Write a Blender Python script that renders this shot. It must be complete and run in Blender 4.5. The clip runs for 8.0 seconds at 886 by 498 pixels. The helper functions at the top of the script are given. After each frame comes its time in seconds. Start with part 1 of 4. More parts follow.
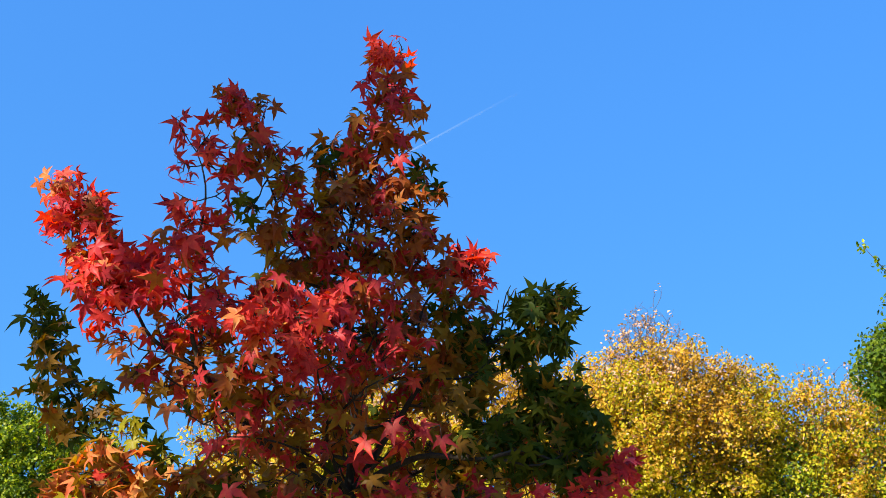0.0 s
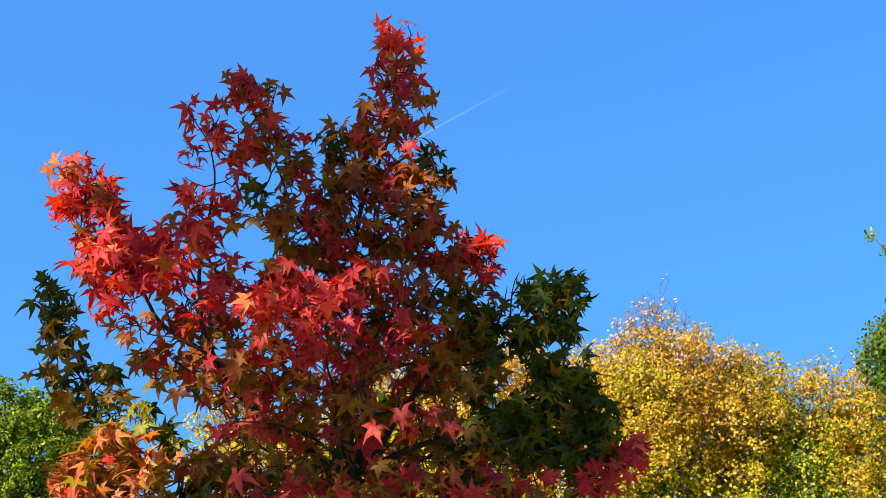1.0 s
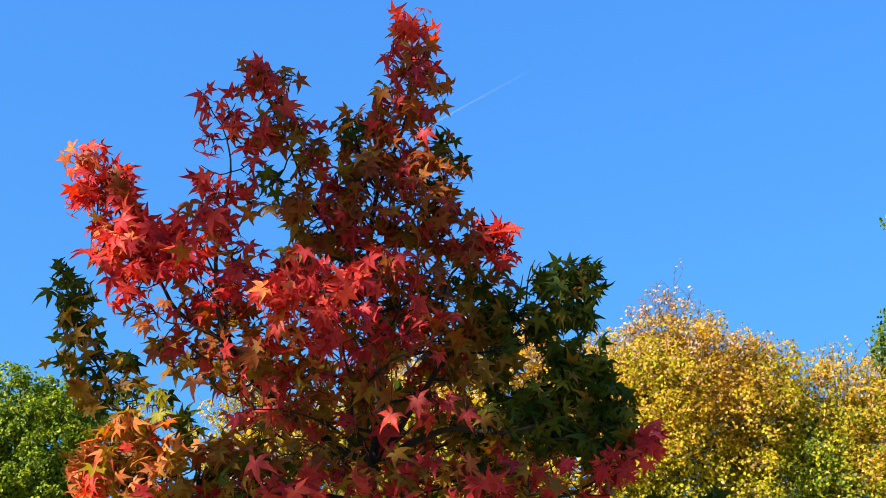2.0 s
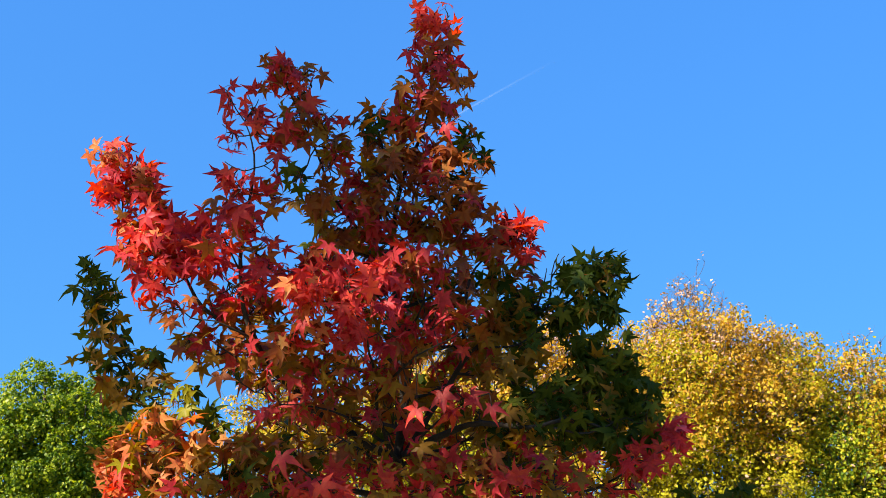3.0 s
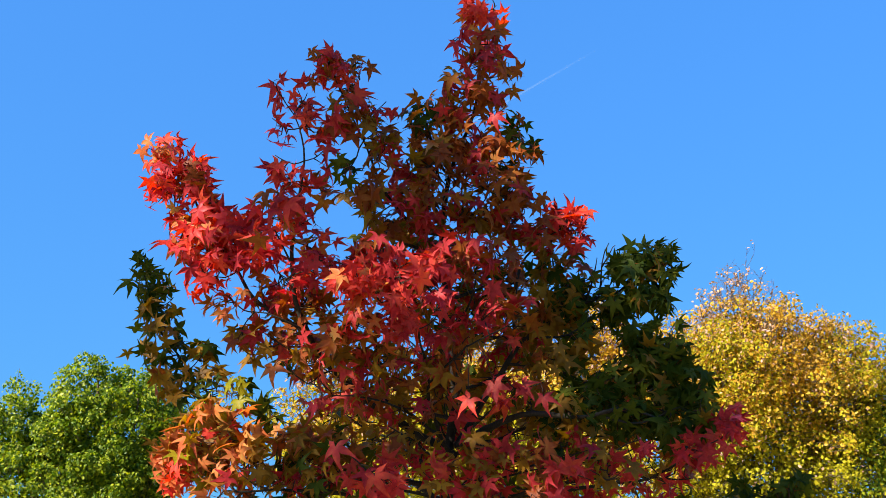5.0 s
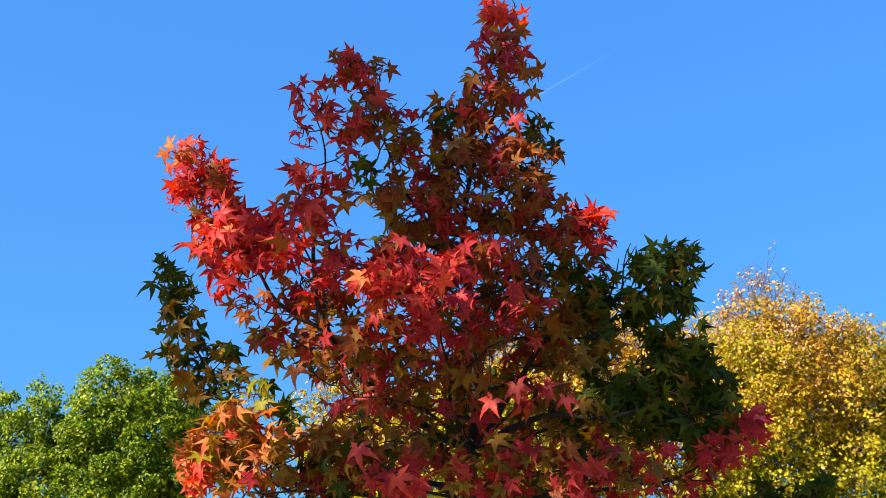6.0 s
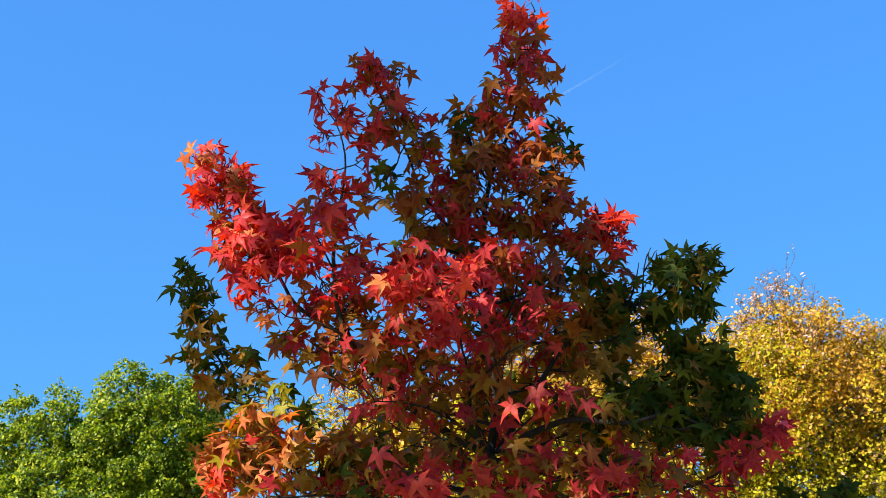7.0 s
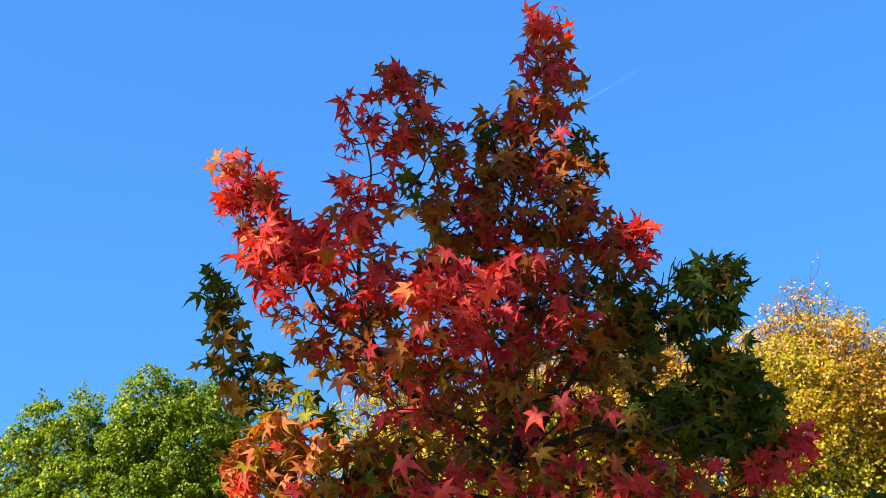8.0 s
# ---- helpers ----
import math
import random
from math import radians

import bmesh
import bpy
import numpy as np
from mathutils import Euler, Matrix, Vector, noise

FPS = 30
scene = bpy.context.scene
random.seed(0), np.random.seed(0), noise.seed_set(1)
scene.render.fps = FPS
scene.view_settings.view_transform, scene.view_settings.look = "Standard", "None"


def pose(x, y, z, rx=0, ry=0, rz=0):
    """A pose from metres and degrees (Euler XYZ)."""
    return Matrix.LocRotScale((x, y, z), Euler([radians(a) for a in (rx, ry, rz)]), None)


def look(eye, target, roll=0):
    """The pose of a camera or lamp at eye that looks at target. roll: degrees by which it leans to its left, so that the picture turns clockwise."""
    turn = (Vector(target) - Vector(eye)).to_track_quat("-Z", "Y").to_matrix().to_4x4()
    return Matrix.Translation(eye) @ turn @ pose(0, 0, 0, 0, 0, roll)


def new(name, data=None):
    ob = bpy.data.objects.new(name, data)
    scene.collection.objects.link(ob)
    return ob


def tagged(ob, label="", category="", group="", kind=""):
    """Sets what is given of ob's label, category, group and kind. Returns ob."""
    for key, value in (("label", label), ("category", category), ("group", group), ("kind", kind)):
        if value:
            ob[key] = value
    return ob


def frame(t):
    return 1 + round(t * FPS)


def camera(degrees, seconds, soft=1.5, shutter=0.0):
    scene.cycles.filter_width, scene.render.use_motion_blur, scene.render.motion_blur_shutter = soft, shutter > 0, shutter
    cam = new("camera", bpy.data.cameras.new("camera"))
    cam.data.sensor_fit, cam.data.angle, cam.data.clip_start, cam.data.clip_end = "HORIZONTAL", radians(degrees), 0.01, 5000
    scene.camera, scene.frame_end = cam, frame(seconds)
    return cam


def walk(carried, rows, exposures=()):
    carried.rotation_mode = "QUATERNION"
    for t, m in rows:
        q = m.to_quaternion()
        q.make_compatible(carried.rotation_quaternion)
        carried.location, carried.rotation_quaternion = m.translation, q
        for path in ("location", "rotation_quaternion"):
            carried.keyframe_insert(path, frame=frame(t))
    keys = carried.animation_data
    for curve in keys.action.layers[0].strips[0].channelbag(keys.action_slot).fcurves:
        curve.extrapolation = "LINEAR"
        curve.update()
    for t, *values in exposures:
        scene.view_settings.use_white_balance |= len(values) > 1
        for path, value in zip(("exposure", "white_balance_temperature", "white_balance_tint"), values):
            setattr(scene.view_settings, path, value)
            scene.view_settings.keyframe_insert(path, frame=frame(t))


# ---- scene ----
# ---------------------------------------------------------------- camera
cam = camera(46.0, 8.0, soft=0.6)
ROWS = [
    (0.0, 0.0000, 0.0000, 1.6000, 108.0000, -0.0000, 0.0000),
    (0.5, -0.0065, 0.0039, 1.5939, 107.8211, -0.0758, 0.0076),
    (1.0, -0.0214, 0.0078, 1.5923, 107.3298, -0.2525, 0.2134),
    (1.5, -0.0350, 0.0156, 1.5913, 107.0105, -0.3966, 0.4691),
    (1.7, -0.0404, 0.0160, 1.5913, 106.8716, -0.4022, 0.5758),
    (2.8, -0.0702, 0.0185, 1.5914, 106.4240, -0.2558, 1.7078),
    (3.0, -0.0756, 0.0189, 1.5914, 106.3943, -0.2701, 1.9220),
    (3.5, -0.0825, 0.0196, 1.5895, 106.2210, -0.2149, 2.5047),
    (4.0, -0.0891, 0.0204, 1.5855, 106.0990, -0.0857, 3.1860),
    (4.5, -0.1035, 0.0192, 1.5848, 105.9747, -0.1030, 3.8551),
    (4.7, -0.1063, 0.0198, 1.5844, 105.9573, -0.1960, 4.0729),
    (5.8, -0.1215, 0.0229, 1.5819, 105.9875, -0.4301, 5.2514),
    (6.0, -0.1243, 0.0235, 1.5815, 106.0357, -0.4065, 5.4438),
    (6.5, -0.1409, 0.0309, 1.5836, 106.1727, -0.4521, 5.7648),
    (7.0, -0.1544, 0.0232, 1.5797, 106.2953, -0.6095, 6.2107),
    (7.5, -0.1662, 0.0137, 1.5792, 106.4884, -0.9112, 6.6959),
    (8.0, -0.1774, 0.0088, 1.5824, 106.6664, -1.2055, 7.2036),
]
walk(cam, [(t, pose(x, y, z, rx, ry, rz)) for t, x, y, z, rx, ry, rz in ROWS])

# ---------------------------------------------------------------- world, sun, exposure
scene.view_settings.exposure = 1.3
TO_SUN = Vector((-0.62, -0.55, 0.56)).normalized()
world = bpy.data.worlds.new("clear_sky")
scene.world = world
world.use_nodes = True
wn, wl = world.node_tree.nodes, world.node_tree.links
sky = wn.new("ShaderNodeTexSky")
sky.sky_type = "NISHITA"
sky.sun_disc = False
sky.sun_elevation = math.asin(TO_SUN.z)
sky.sun_rotation = math.atan2(TO_SUN.x, TO_SUN.y)
sky.air_density, sky.dust_density, sky.ozone_density = 1.0, 0.3, 3.0
# deep, even blue: the sky's own colour, purer and with a gentler fall from the horizon up
deep = wn.new("ShaderNodeGamma")
deep.inputs["Gamma"].default_value = 1.5
grey, even, scaled = wn.new("ShaderNodeRGBToBW"), wn.new("ShaderNodeMath"), wn.new("ShaderNodeVectorMath")
even.operation, scaled.operation = "POWER", "SCALE"
even.inputs[1].default_value = -0.73
where, cut, join = wn.new("ShaderNodeTexCoord"), wn.new("ShaderNodeSeparateXYZ"), wn.new("ShaderNodeCombineXYZ")
raised = wn.new("ShaderNodeMath")
raised.operation = "MULTIPLY_ADD"
raised.inputs[1].default_value, raised.inputs[2].default_value = 0.82, 0.13
wl.new(where.outputs["Generated"], cut.inputs[0])
wl.new(cut.outputs["X"], join.inputs["X"])
wl.new(cut.outputs["Y"], join.inputs["Y"])
wl.new(cut.outputs["Z"], raised.inputs[0])
wl.new(raised.outputs[0], join.inputs["Z"])
wl.new(join.outputs[0], sky.inputs["Vector"])
wl.new(sky.outputs[0], deep.inputs["Color"])
wl.new(deep.outputs[0], grey.inputs[0])
wl.new(grey.outputs[0], even.inputs[0])
tint = wn.new("ShaderNodeVectorMath")
tint.operation = "MULTIPLY"
tint.inputs[1].default_value = (0.58, 1.0, 1.09)
wl.new(deep.outputs[0], tint.inputs[0])
wl.new(tint.outputs[0], scaled.inputs[0])
wl.new(even.outputs[0], scaled.inputs["Scale"])
wl.new(scaled.outputs[0], wn["Background"].inputs["Color"])
wn["Background"].inputs["Strength"].default_value = 0.116

sun_data = bpy.data.lights.new("sun", "SUN")
sun_data.energy, sun_data.angle, sun_data.color = 5.0, radians(0.53), (1.0, 0.93, 0.82)
sun = new("sun", sun_data)
sun.matrix_world = look(TO_SUN * 60, (0, 0, 0))


# ---------------------------------------------------------------- materials
def nodes_of(name):
    mat = bpy.data.materials.new(name)
    mat.use_nodes = True
    nt = mat.node_tree
    return mat, nt.nodes, nt.links, nt.nodes["Principled BSDF"]


def math_node(nodes, links, op, a, b):
    n = nodes.new("ShaderNodeMath")
    n.operation = op
    for i, v in enumerate((a, b)):
        if isinstance(v, (int, float)):
            n.inputs[i].default_value = v
        else:
            links.new(v, n.inputs[i])
    return n.outputs[0]


def noise_node(nodes, links, scale, detail=4.0, rough=0.6):
    coord = nodes.new("ShaderNodeTexCoord")
    n = nodes.new("ShaderNodeTexNoise")
    n.inputs["Scale"].default_value = scale
    n.inputs["Detail"].default_value = detail
    n.inputs["Roughness"].default_value = rough
    links.new(coord.outputs["Object"], n.inputs["Vector"])
    return n.outputs["Fac"]


def ramp_node(nodes, links, fac, stops):
    r = nodes.new("ShaderNodeValToRGB")
    while len(r.color_ramp.elements) < len(stops):
        r.color_ramp.elements.new(0.5)
    for el, (pos, col) in zip(r.color_ramp.elements, stops):
        el.position, el.color = pos, (*col, 1)
    links.new(fac, r.inputs["Fac"])
    return r.outputs["Color"]


def leaf_material(name, stops, through_light=0.44, rough=0.42, mottle=24.0, mottle_depth=0.6, gloss=0.12):
    """A leaf: a tone of its own for each leaf, mottling over the blade, and light that passes through."""
    mat, n, l, bsdf = nodes_of(name)
    info, geo = n.new("ShaderNodeObjectInfo"), n.new("ShaderNodeNewGeometry")
    tone = math_node(n, l, "FRACT", math_node(n, l, "ADD", info.outputs["Random"], geo.outputs["Random Per Island"]), 0)
    blotch = n.new("ShaderNodeTexNoise")
    blotch.inputs["Scale"].default_value, blotch.inputs["Detail"].default_value, blotch.inputs["Roughness"].default_value = mottle, 4.0, 0.65
    l.new(geo.outputs["Position"], blotch.inputs["Vector"])
    spots = math_node(n, l, "ADD", math_node(n, l, "MULTIPLY", blotch.outputs["Fac"], 1.8), -0.4)
    tone = math_node(n, l, "ADD", math_node(n, l, "MULTIPLY", tone, 1.0 - mottle_depth), math_node(n, l, "MULTIPLY", spots, mottle_depth))
    colour = ramp_node(n, l, tone, stops)
    l.new(colour, bsdf.inputs["Base Color"])
    bsdf.inputs["Roughness"].default_value = rough
    bsdf.inputs["Specular IOR Level"].default_value = gloss
    bump = n.new("ShaderNodeBump")
    bump.inputs["Strength"].default_value = 0.25
    bump.inputs["Distance"].default_value = 0.004
    l.new(blotch.outputs["Fac"], bump.inputs["Height"])
    l.new(bump.outputs[0], bsdf.inputs["Normal"])
    trans = n.new("ShaderNodeBsdfTranslucent")
    warm = n.new("ShaderNodeHueSaturation")
    warm.inputs["Saturation"].default_value, warm.inputs["Value"].default_value = 1.08, 1.4
    l.new(colour, warm.inputs["Color"])
    l.new(warm.outputs[0], trans.inputs["Color"])
    mix = n.new("ShaderNodeMixShader")
    mix.inputs[0].default_value = through_light
    l.new(bsdf.outputs[0], mix.inputs[1])
    l.new(trans.outputs[0], mix.inputs[2])
    l.new(mix.outputs[0], n["Material Output"].inputs["Surface"])
    return mat


def bark_material(name, dark, light, scale):
    mat, n, l, bsdf = nodes_of(name)
    coord, mapping, tex = n.new("ShaderNodeTexCoord"), n.new("ShaderNodeMapping"), n.new("ShaderNodeTexNoise")
    mapping.inputs["Scale"].default_value = (scale, scale, scale * 0.25)
    l.new(coord.outputs["Object"], mapping.inputs[0])
    l.new(mapping.outputs[0], tex.inputs["Vector"])
    tex.inputs["Detail"].default_value, tex.inputs["Roughness"].default_value = 6.0, 0.7
    patches = noise_node(n, l, 5.0, 3.0)
    tone = math_node(n, l, "ADD", math_node(n, l, "MULTIPLY", tex.outputs["Fac"], 0.65), math_node(n, l, "MULTIPLY", patches, 0.35))
    l.new(ramp_node(n, l, tone, [(0.3, dark), (0.7, light)]), bsdf.inputs["Base Color"])
    bsdf.inputs["Roughness"].default_value = 0.92
    bsdf.inputs["Specular IOR Level"].default_value = 0.15
    bump = n.new("ShaderNodeBump")
    bump.inputs["Strength"].default_value, bump.inputs["Distance"].default_value = 0.8, 0.01
    l.new(tex.outputs["Fac"], bump.inputs["Height"])
    l.new(bump.outputs[0], bsdf.inputs["Normal"])
    return mat


LEAF = {
    "scarlet": leaf_material("scarlet_leaf", [(0.1, (0.30, 0.021, 0.016)), (0.45, (0.58, 0.043, 0.034)), (0.8, (0.68, 0.092, 0.044)), (0.95, (0.58, 0.18, 0.04))]),
    "crimson": leaf_material("crimson_leaf", [(0.1, (0.25, 0.020, 0.020)), (0.5, (0.49, 0.040, 0.046)), (0.9, (0.57, 0.088, 0.050))]),
    "orange": leaf_material("orange_leaf", [(0.1, (0.42, 0.055, 0.025)), (0.5, (0.60, 0.175, 0.055)), (0.9, (0.58, 0.34, 0.08))], 0.42, 0.42, 10.0, 0.65),
    "bronze": leaf_material("bronze_leaf", [(0.1, (0.16, 0.032, 0.013)), (0.5, (0.29, 0.070, 0.017)), (0.9, (0.35, 0.135, 0.020))], 0.42),
    "green": leaf_material("green_leaf", [(0.1, (0.024, 0.038, 0.004)), (0.5, (0.042, 0.057, 0.0055)), (0.9, (0.095, 0.090, 0.006))], 0.30, 0.5, 16.0, 0.4, 0.06),
    "olive": leaf_material("olive_gold_leaf", [(0.1, (0.14, 0.066, 0.009)), (0.5, (0.25, 0.118, 0.014)), (0.9, (0.34, 0.185, 0.019))], 0.45),
    "yellow": leaf_material("yellow_green_leaf", [(0.1, (0.15, 0.145, 0.010)), (0.5, (0.27, 0.24, 0.013)), (0.9, (0.42, 0.32, 0.022))]),
}
GOLD = leaf_material("golden_leaf", [(0.1, (0.15, 0.072, 0.012)), (0.35, (0.43, 0.235, 0.022)), (0.7, (0.68, 0.42, 0.036)), (0.95, (0.76, 0.52, 0.14))], 0.48, 0.5, 2.0, 0.3)
LIME = leaf_material("lime_leaf", [(0.1, (0.16, 0.15, 0.008)), (0.5, (0.40, 0.35, 0.012)), (0.9, (0.60, 0.49, 0.03))], 0.48, 0.5, 2.0, 0.3)
PALE = leaf_material("pinkish_dry_leaf", [(0.1, (0.40, 0.22, 0.10)), (0.9, (0.66, 0.40, 0.26))], 0.3, 0.6, 2.0, 0.3)
OAK = leaf_material("oak_green_leaf", [(0.1, (0.032, 0.075, 0.005)), (0.5, (0.13, 0.195, 0.010)), (0.82, (0.40, 0.43, 0.025)), (0.99, (0.50, 0.40, 0.05))], 0.44, 0.4, 2.0, 0.25, 0.2)
DEEP = leaf_material("dark_green_leaf", [(0.1, (0.025, 0.055, 0.004)), (0.6, (0.075, 0.125, 0.006)), (0.95, (0.20, 0.23, 0.012))], 0.32, 0.42, 2.0, 0.3)
BARK = bark_material("sweetgum_bark", (0.014, 0.011, 0.008), (0.050, 0.038, 0.028), 30)
TWIG = bark_material("brown_twig_bark", (0.022, 0.013, 0.009), (0.085, 0.048, 0.032), 40)
GREYBARK = bark_material("grey_bark", (0.07, 0.05, 0.03), (0.20, 0.145, 0.09), 16)


# Unseen ground, toned pale and warm as a reflector for the shaded leaves.
def grass_material():
    mat, n, l, bsdf = nodes_of("pale_bounce_grass")
    tone = math_node(n, l, "ADD", math_node(n, l, "MULTIPLY", noise_node(n, l, 0.4), 0.5), math_node(n, l, "MULTIPLY", noise_node(n, l, 30.0), 0.5))
    l.new(ramp_node(n, l, tone, [(0.3, (0.15, 0.17, 0.05)), (0.5, (0.36, 0.31, 0.12)), (0.75, (0.52, 0.41, 0.19))]), bsdf.inputs["Base Color"])
    bsdf.inputs["Roughness"].default_value = 0.9
    bump = n.new("ShaderNodeBump")
    bump.inputs["Distance"].default_value = 0.03
    l.new(noise_node(n, l, 60.0), bump.inputs["Height"])
    l.new(bump.outputs[0], bsdf.inputs["Normal"])
    return mat


GRASS = grass_material()


# ---------------------------------------------------------------- mesh helpers
class Mesh:
    """Vertices and faces gathered before they become one mesh."""

    def __init__(self):
        self.v, self.f, self.m = [], [], []

    def add(self, verts, faces, slot=0):
        base = len(self.v)
        self.v.extend(verts)
        self.f.extend(tuple(base + i for i in f) for f in faces)
        self.m.extend([slot] * len(faces))

    def data(self, name, mats, smooth=True):
        me = bpy.data.meshes.new(name)
        me.from_pydata([tuple(v) for v in self.v], [], self.f)
        for mat in mats:
            me.materials.append(mat)
        me.polygons.foreach_set("material_index", self.m)
        me.polygons.foreach_set("use_smooth", [smooth] * len(self.f))
        me.update()
        return me


def part(name, data, parent, label="", kind=""):
    ob = new(name, data)
    ob.parent = parent
    ob.matrix_parent_inverse = parent.matrix_world.inverted() if parent.type != "EMPTY" else Matrix.Translation(-parent.location)
    return tagged(ob, label=label, kind=kind)


def smooth_path(pts, step=0.06):
    """A Catmull-Rom line through the points, at about the given step."""
    pts = [Vector(p) for p in pts]
    ext = [2 * pts[0] - pts[1], *pts, 2 * pts[-1] - pts[-2]]
    out = []
    for a, b, c, d in zip(ext, ext[1:], ext[2:], ext[3:]):
        n = max(2, int((c - b).length / step))
        for k in range(n):
            t = k / n
            out.append(0.5 * (2 * b + (c - a) * t + (2 * a - 5 * b + 4 * c - d) * t**2 + (3 * b - a - 3 * c + d) * t**3))
    return [*out, pts[-1]]


def tube(mesh, pts, r0, r1, sides=7, slot=0, knots=0.0, power=1.0):
    """A tapered round stem along the points."""
    rings, n = [], len(pts)
    side = Vector((1, 0, 0))
    for i, p in enumerate(pts):
        ahead = (pts[min(i + 1, n - 1)] - pts[max(i - 1, 0)]).normalized()
        side = (side - side.dot(ahead) * ahead)
        side = side.normalized() if side.length > 1e-4 else ahead.orthogonal().normalized()
        up = ahead.cross(side)
        r = r0(i / (n - 1)) if callable(r0) else r1 + (r0 - r1) * (1 - i / (n - 1)) ** power
        r *= 1 + knots * noise.noise(p * 9.0)
        rings.append([p + r * (math.cos(a) * side + math.sin(a) * up) for a in (2 * math.pi * k / sides for k in range(sides))])
    verts = [v for ring in rings for v in ring] + [pts[-1] + (pts[-1] - pts[-2]).normalized() * r1]
    faces = [(i * sides + k, i * sides + (k + 1) % sides, (i + 1) * sides + (k + 1) % sides, (i + 1) * sides + k) for i in range(n - 1) for k in range(sides)]
    faces += [((n - 1) * sides + k, (n - 1) * sides + (k + 1) % sides, n * sides) for k in range(sides)]
    mesh.add(verts, faces, slot)


def unit(rng):
    while True:
        v = Vector((rng.uniform(-1, 1), rng.uniform(-1, 1), rng.uniform(-1, 1)))
        if 0.05 < v.length < 1:
            return v.normalized()


# ---------------------------------------------------------------- ground
def build_ground():
    me = Mesh()
    edges = [-2500, -600, -150, -60, -30, -15, -8, -4, 0, 4, 8, 15, 30, 60, 150, 600, 2500]
    n = len(edges)
    verts = [Vector((x, y, 0.12 * noise.noise(Vector((x * 0.07, y * 0.07, 3))) if max(abs(x), abs(y)) < 200 else -0.2)) for y in edges for x in edges]
    faces = [(j * n + i, j * n + i + 1, (j + 1) * n + i + 1, (j + 1) * n + i) for j in range(n - 1) for i in range(n - 1)]
    me.add(verts, faces)
    tagged(new("ground", me.data("ground", [GRASS])), "unseen straw-coloured dry grass, kept pale to bounce warm light upward", "ground", kind="structure")


build_ground()

# ---------------------------------------------------------------- sweetgum
rng = random.Random(7)


def star_leaf(curl, fold, twist, seed):
    """A five-lobed pointed sweetgum leaf with its stalk: tip along +y, face up, span about 1."""
    r = random.Random(seed)
    lobes = [(-118, 0.42), (-60, 0.58), (0, 0.66), (60, 0.58), (118, 0.42)]
    verts, faces = [Vector((0, 0, 0))], []

    def lift(x, y, vein):
        d2 = x * x + y * y
        return Vector((x, y, -curl * d2 * 1.6 + (0 if vein else fold) + twist * x * y))

    ends = []
    for ang, length in lobes:
        a = radians(90 - ang + r.uniform(-10, 10))
        length *= r.uniform(0.84, 1.14)
        bow, sag = r.uniform(-0.05, 0.05), r.uniform(-0.09, 0.03)
        c, s = math.cos(a), math.sin(a)
        w = 0.108 if length > 0.48 else 0.088
        b = len(verts)
        mid, top = length * 0.5, length
        verts += [lift(c * mid, s * mid, True), lift(c * top - s * bow, s * top + c * bow, True) + Vector((0, 0, sag)),
                  lift(c * mid * 0.80 - s * w, s * mid * 0.80 + c * w, False), lift(c * mid * 0.80 + s * w, s * mid * 0.80 - c * w, False),
                  lift(c * top * 0.66 - s * w * 0.5, s * top * 0.66 + c * w * 0.5, False), lift(c * top * 0.66 + s * w * 0.5, s * top * 0.66 - c * w * 0.5, False)]
        faces += [(0, b, b + 2), (0, b + 3, b), (b, b + 4, b + 2), (b, b + 3, b + 5), (b, b + 1, b + 4), (b, b + 5, b + 1)]
        ends.append((a, b))
    for (a0, b0), (a1, b1) in zip(ends, ends[1:]):
        a = (a0 + a1) / 2
        verts.append(lift(0.205 * math.cos(a), 0.205 * math.sin(a), False))
        k = len(verts) - 1
        faces += [(0, k, b0 + 3), (0, b1 + 2, k)]
    for b, sgn in ((ends[0][1] + 2, -1), (ends[-1][1] + 3, 1)):
        verts.append(lift(0.05 * sgn, -0.10, False))
        k = len(verts) - 1
        faces.append((0, b, k) if sgn < 0 else (0, k, b))
    return verts, faces


SHAPES = [star_leaf(curl, fold, twist, k + 1) for k, (curl, fold, twist) in enumerate(((0.05, 0.012, 0.1), (0.22, 0.02, -0.25), (0.40, 0.02, 0.3), (0.12, 0.03, 0.4), (0.48, 0.01, -0.1), (0.0, 0.02, -0.2), (0.3, 0.045, 0.1), (0.18, 0.01, 0.25)))]
AXIS = Vector((-0.536, 6.098, 2.654))

sweetgum = tagged(new("sweetgum_tree"), "young sweetgum tree with red, bronze and green star-shaped autumn leaves", "tree")
sweetgum.location = (AXIS.x, AXIS.y, 0)
placed = []  # every leaf: place, pose, shape, colour, stem
OWNER, LINES = {}, []
twig_mesh = Mesh()
FULLNESS = 1.3  # how full the sprays are


def limb(pts, r0, r1, name="branch"):
    me = Mesh()
    line = smooth_path(pts)
    line = [p + 0.022 * noise.noise_vector(p * 5.0) * (1 if 0 < i < len(line) - 1 else 0) for i, p in enumerate(line)]
    tube(me, line, r0, r1, 8 if r0 > 0.012 else 6, 0, 0.18)
    OWNER[id(line)] = part(name, me.data(name, [BARK]), sweetgum)
    LINES.append(line)
    return line


def pick(palette):
    """A colour by its weight, from text such as 'scarlet 3 bronze 1'."""
    words = palette.split()
    return rng.choices(words[::2], [float(w) for w in words[1::2]])[0]


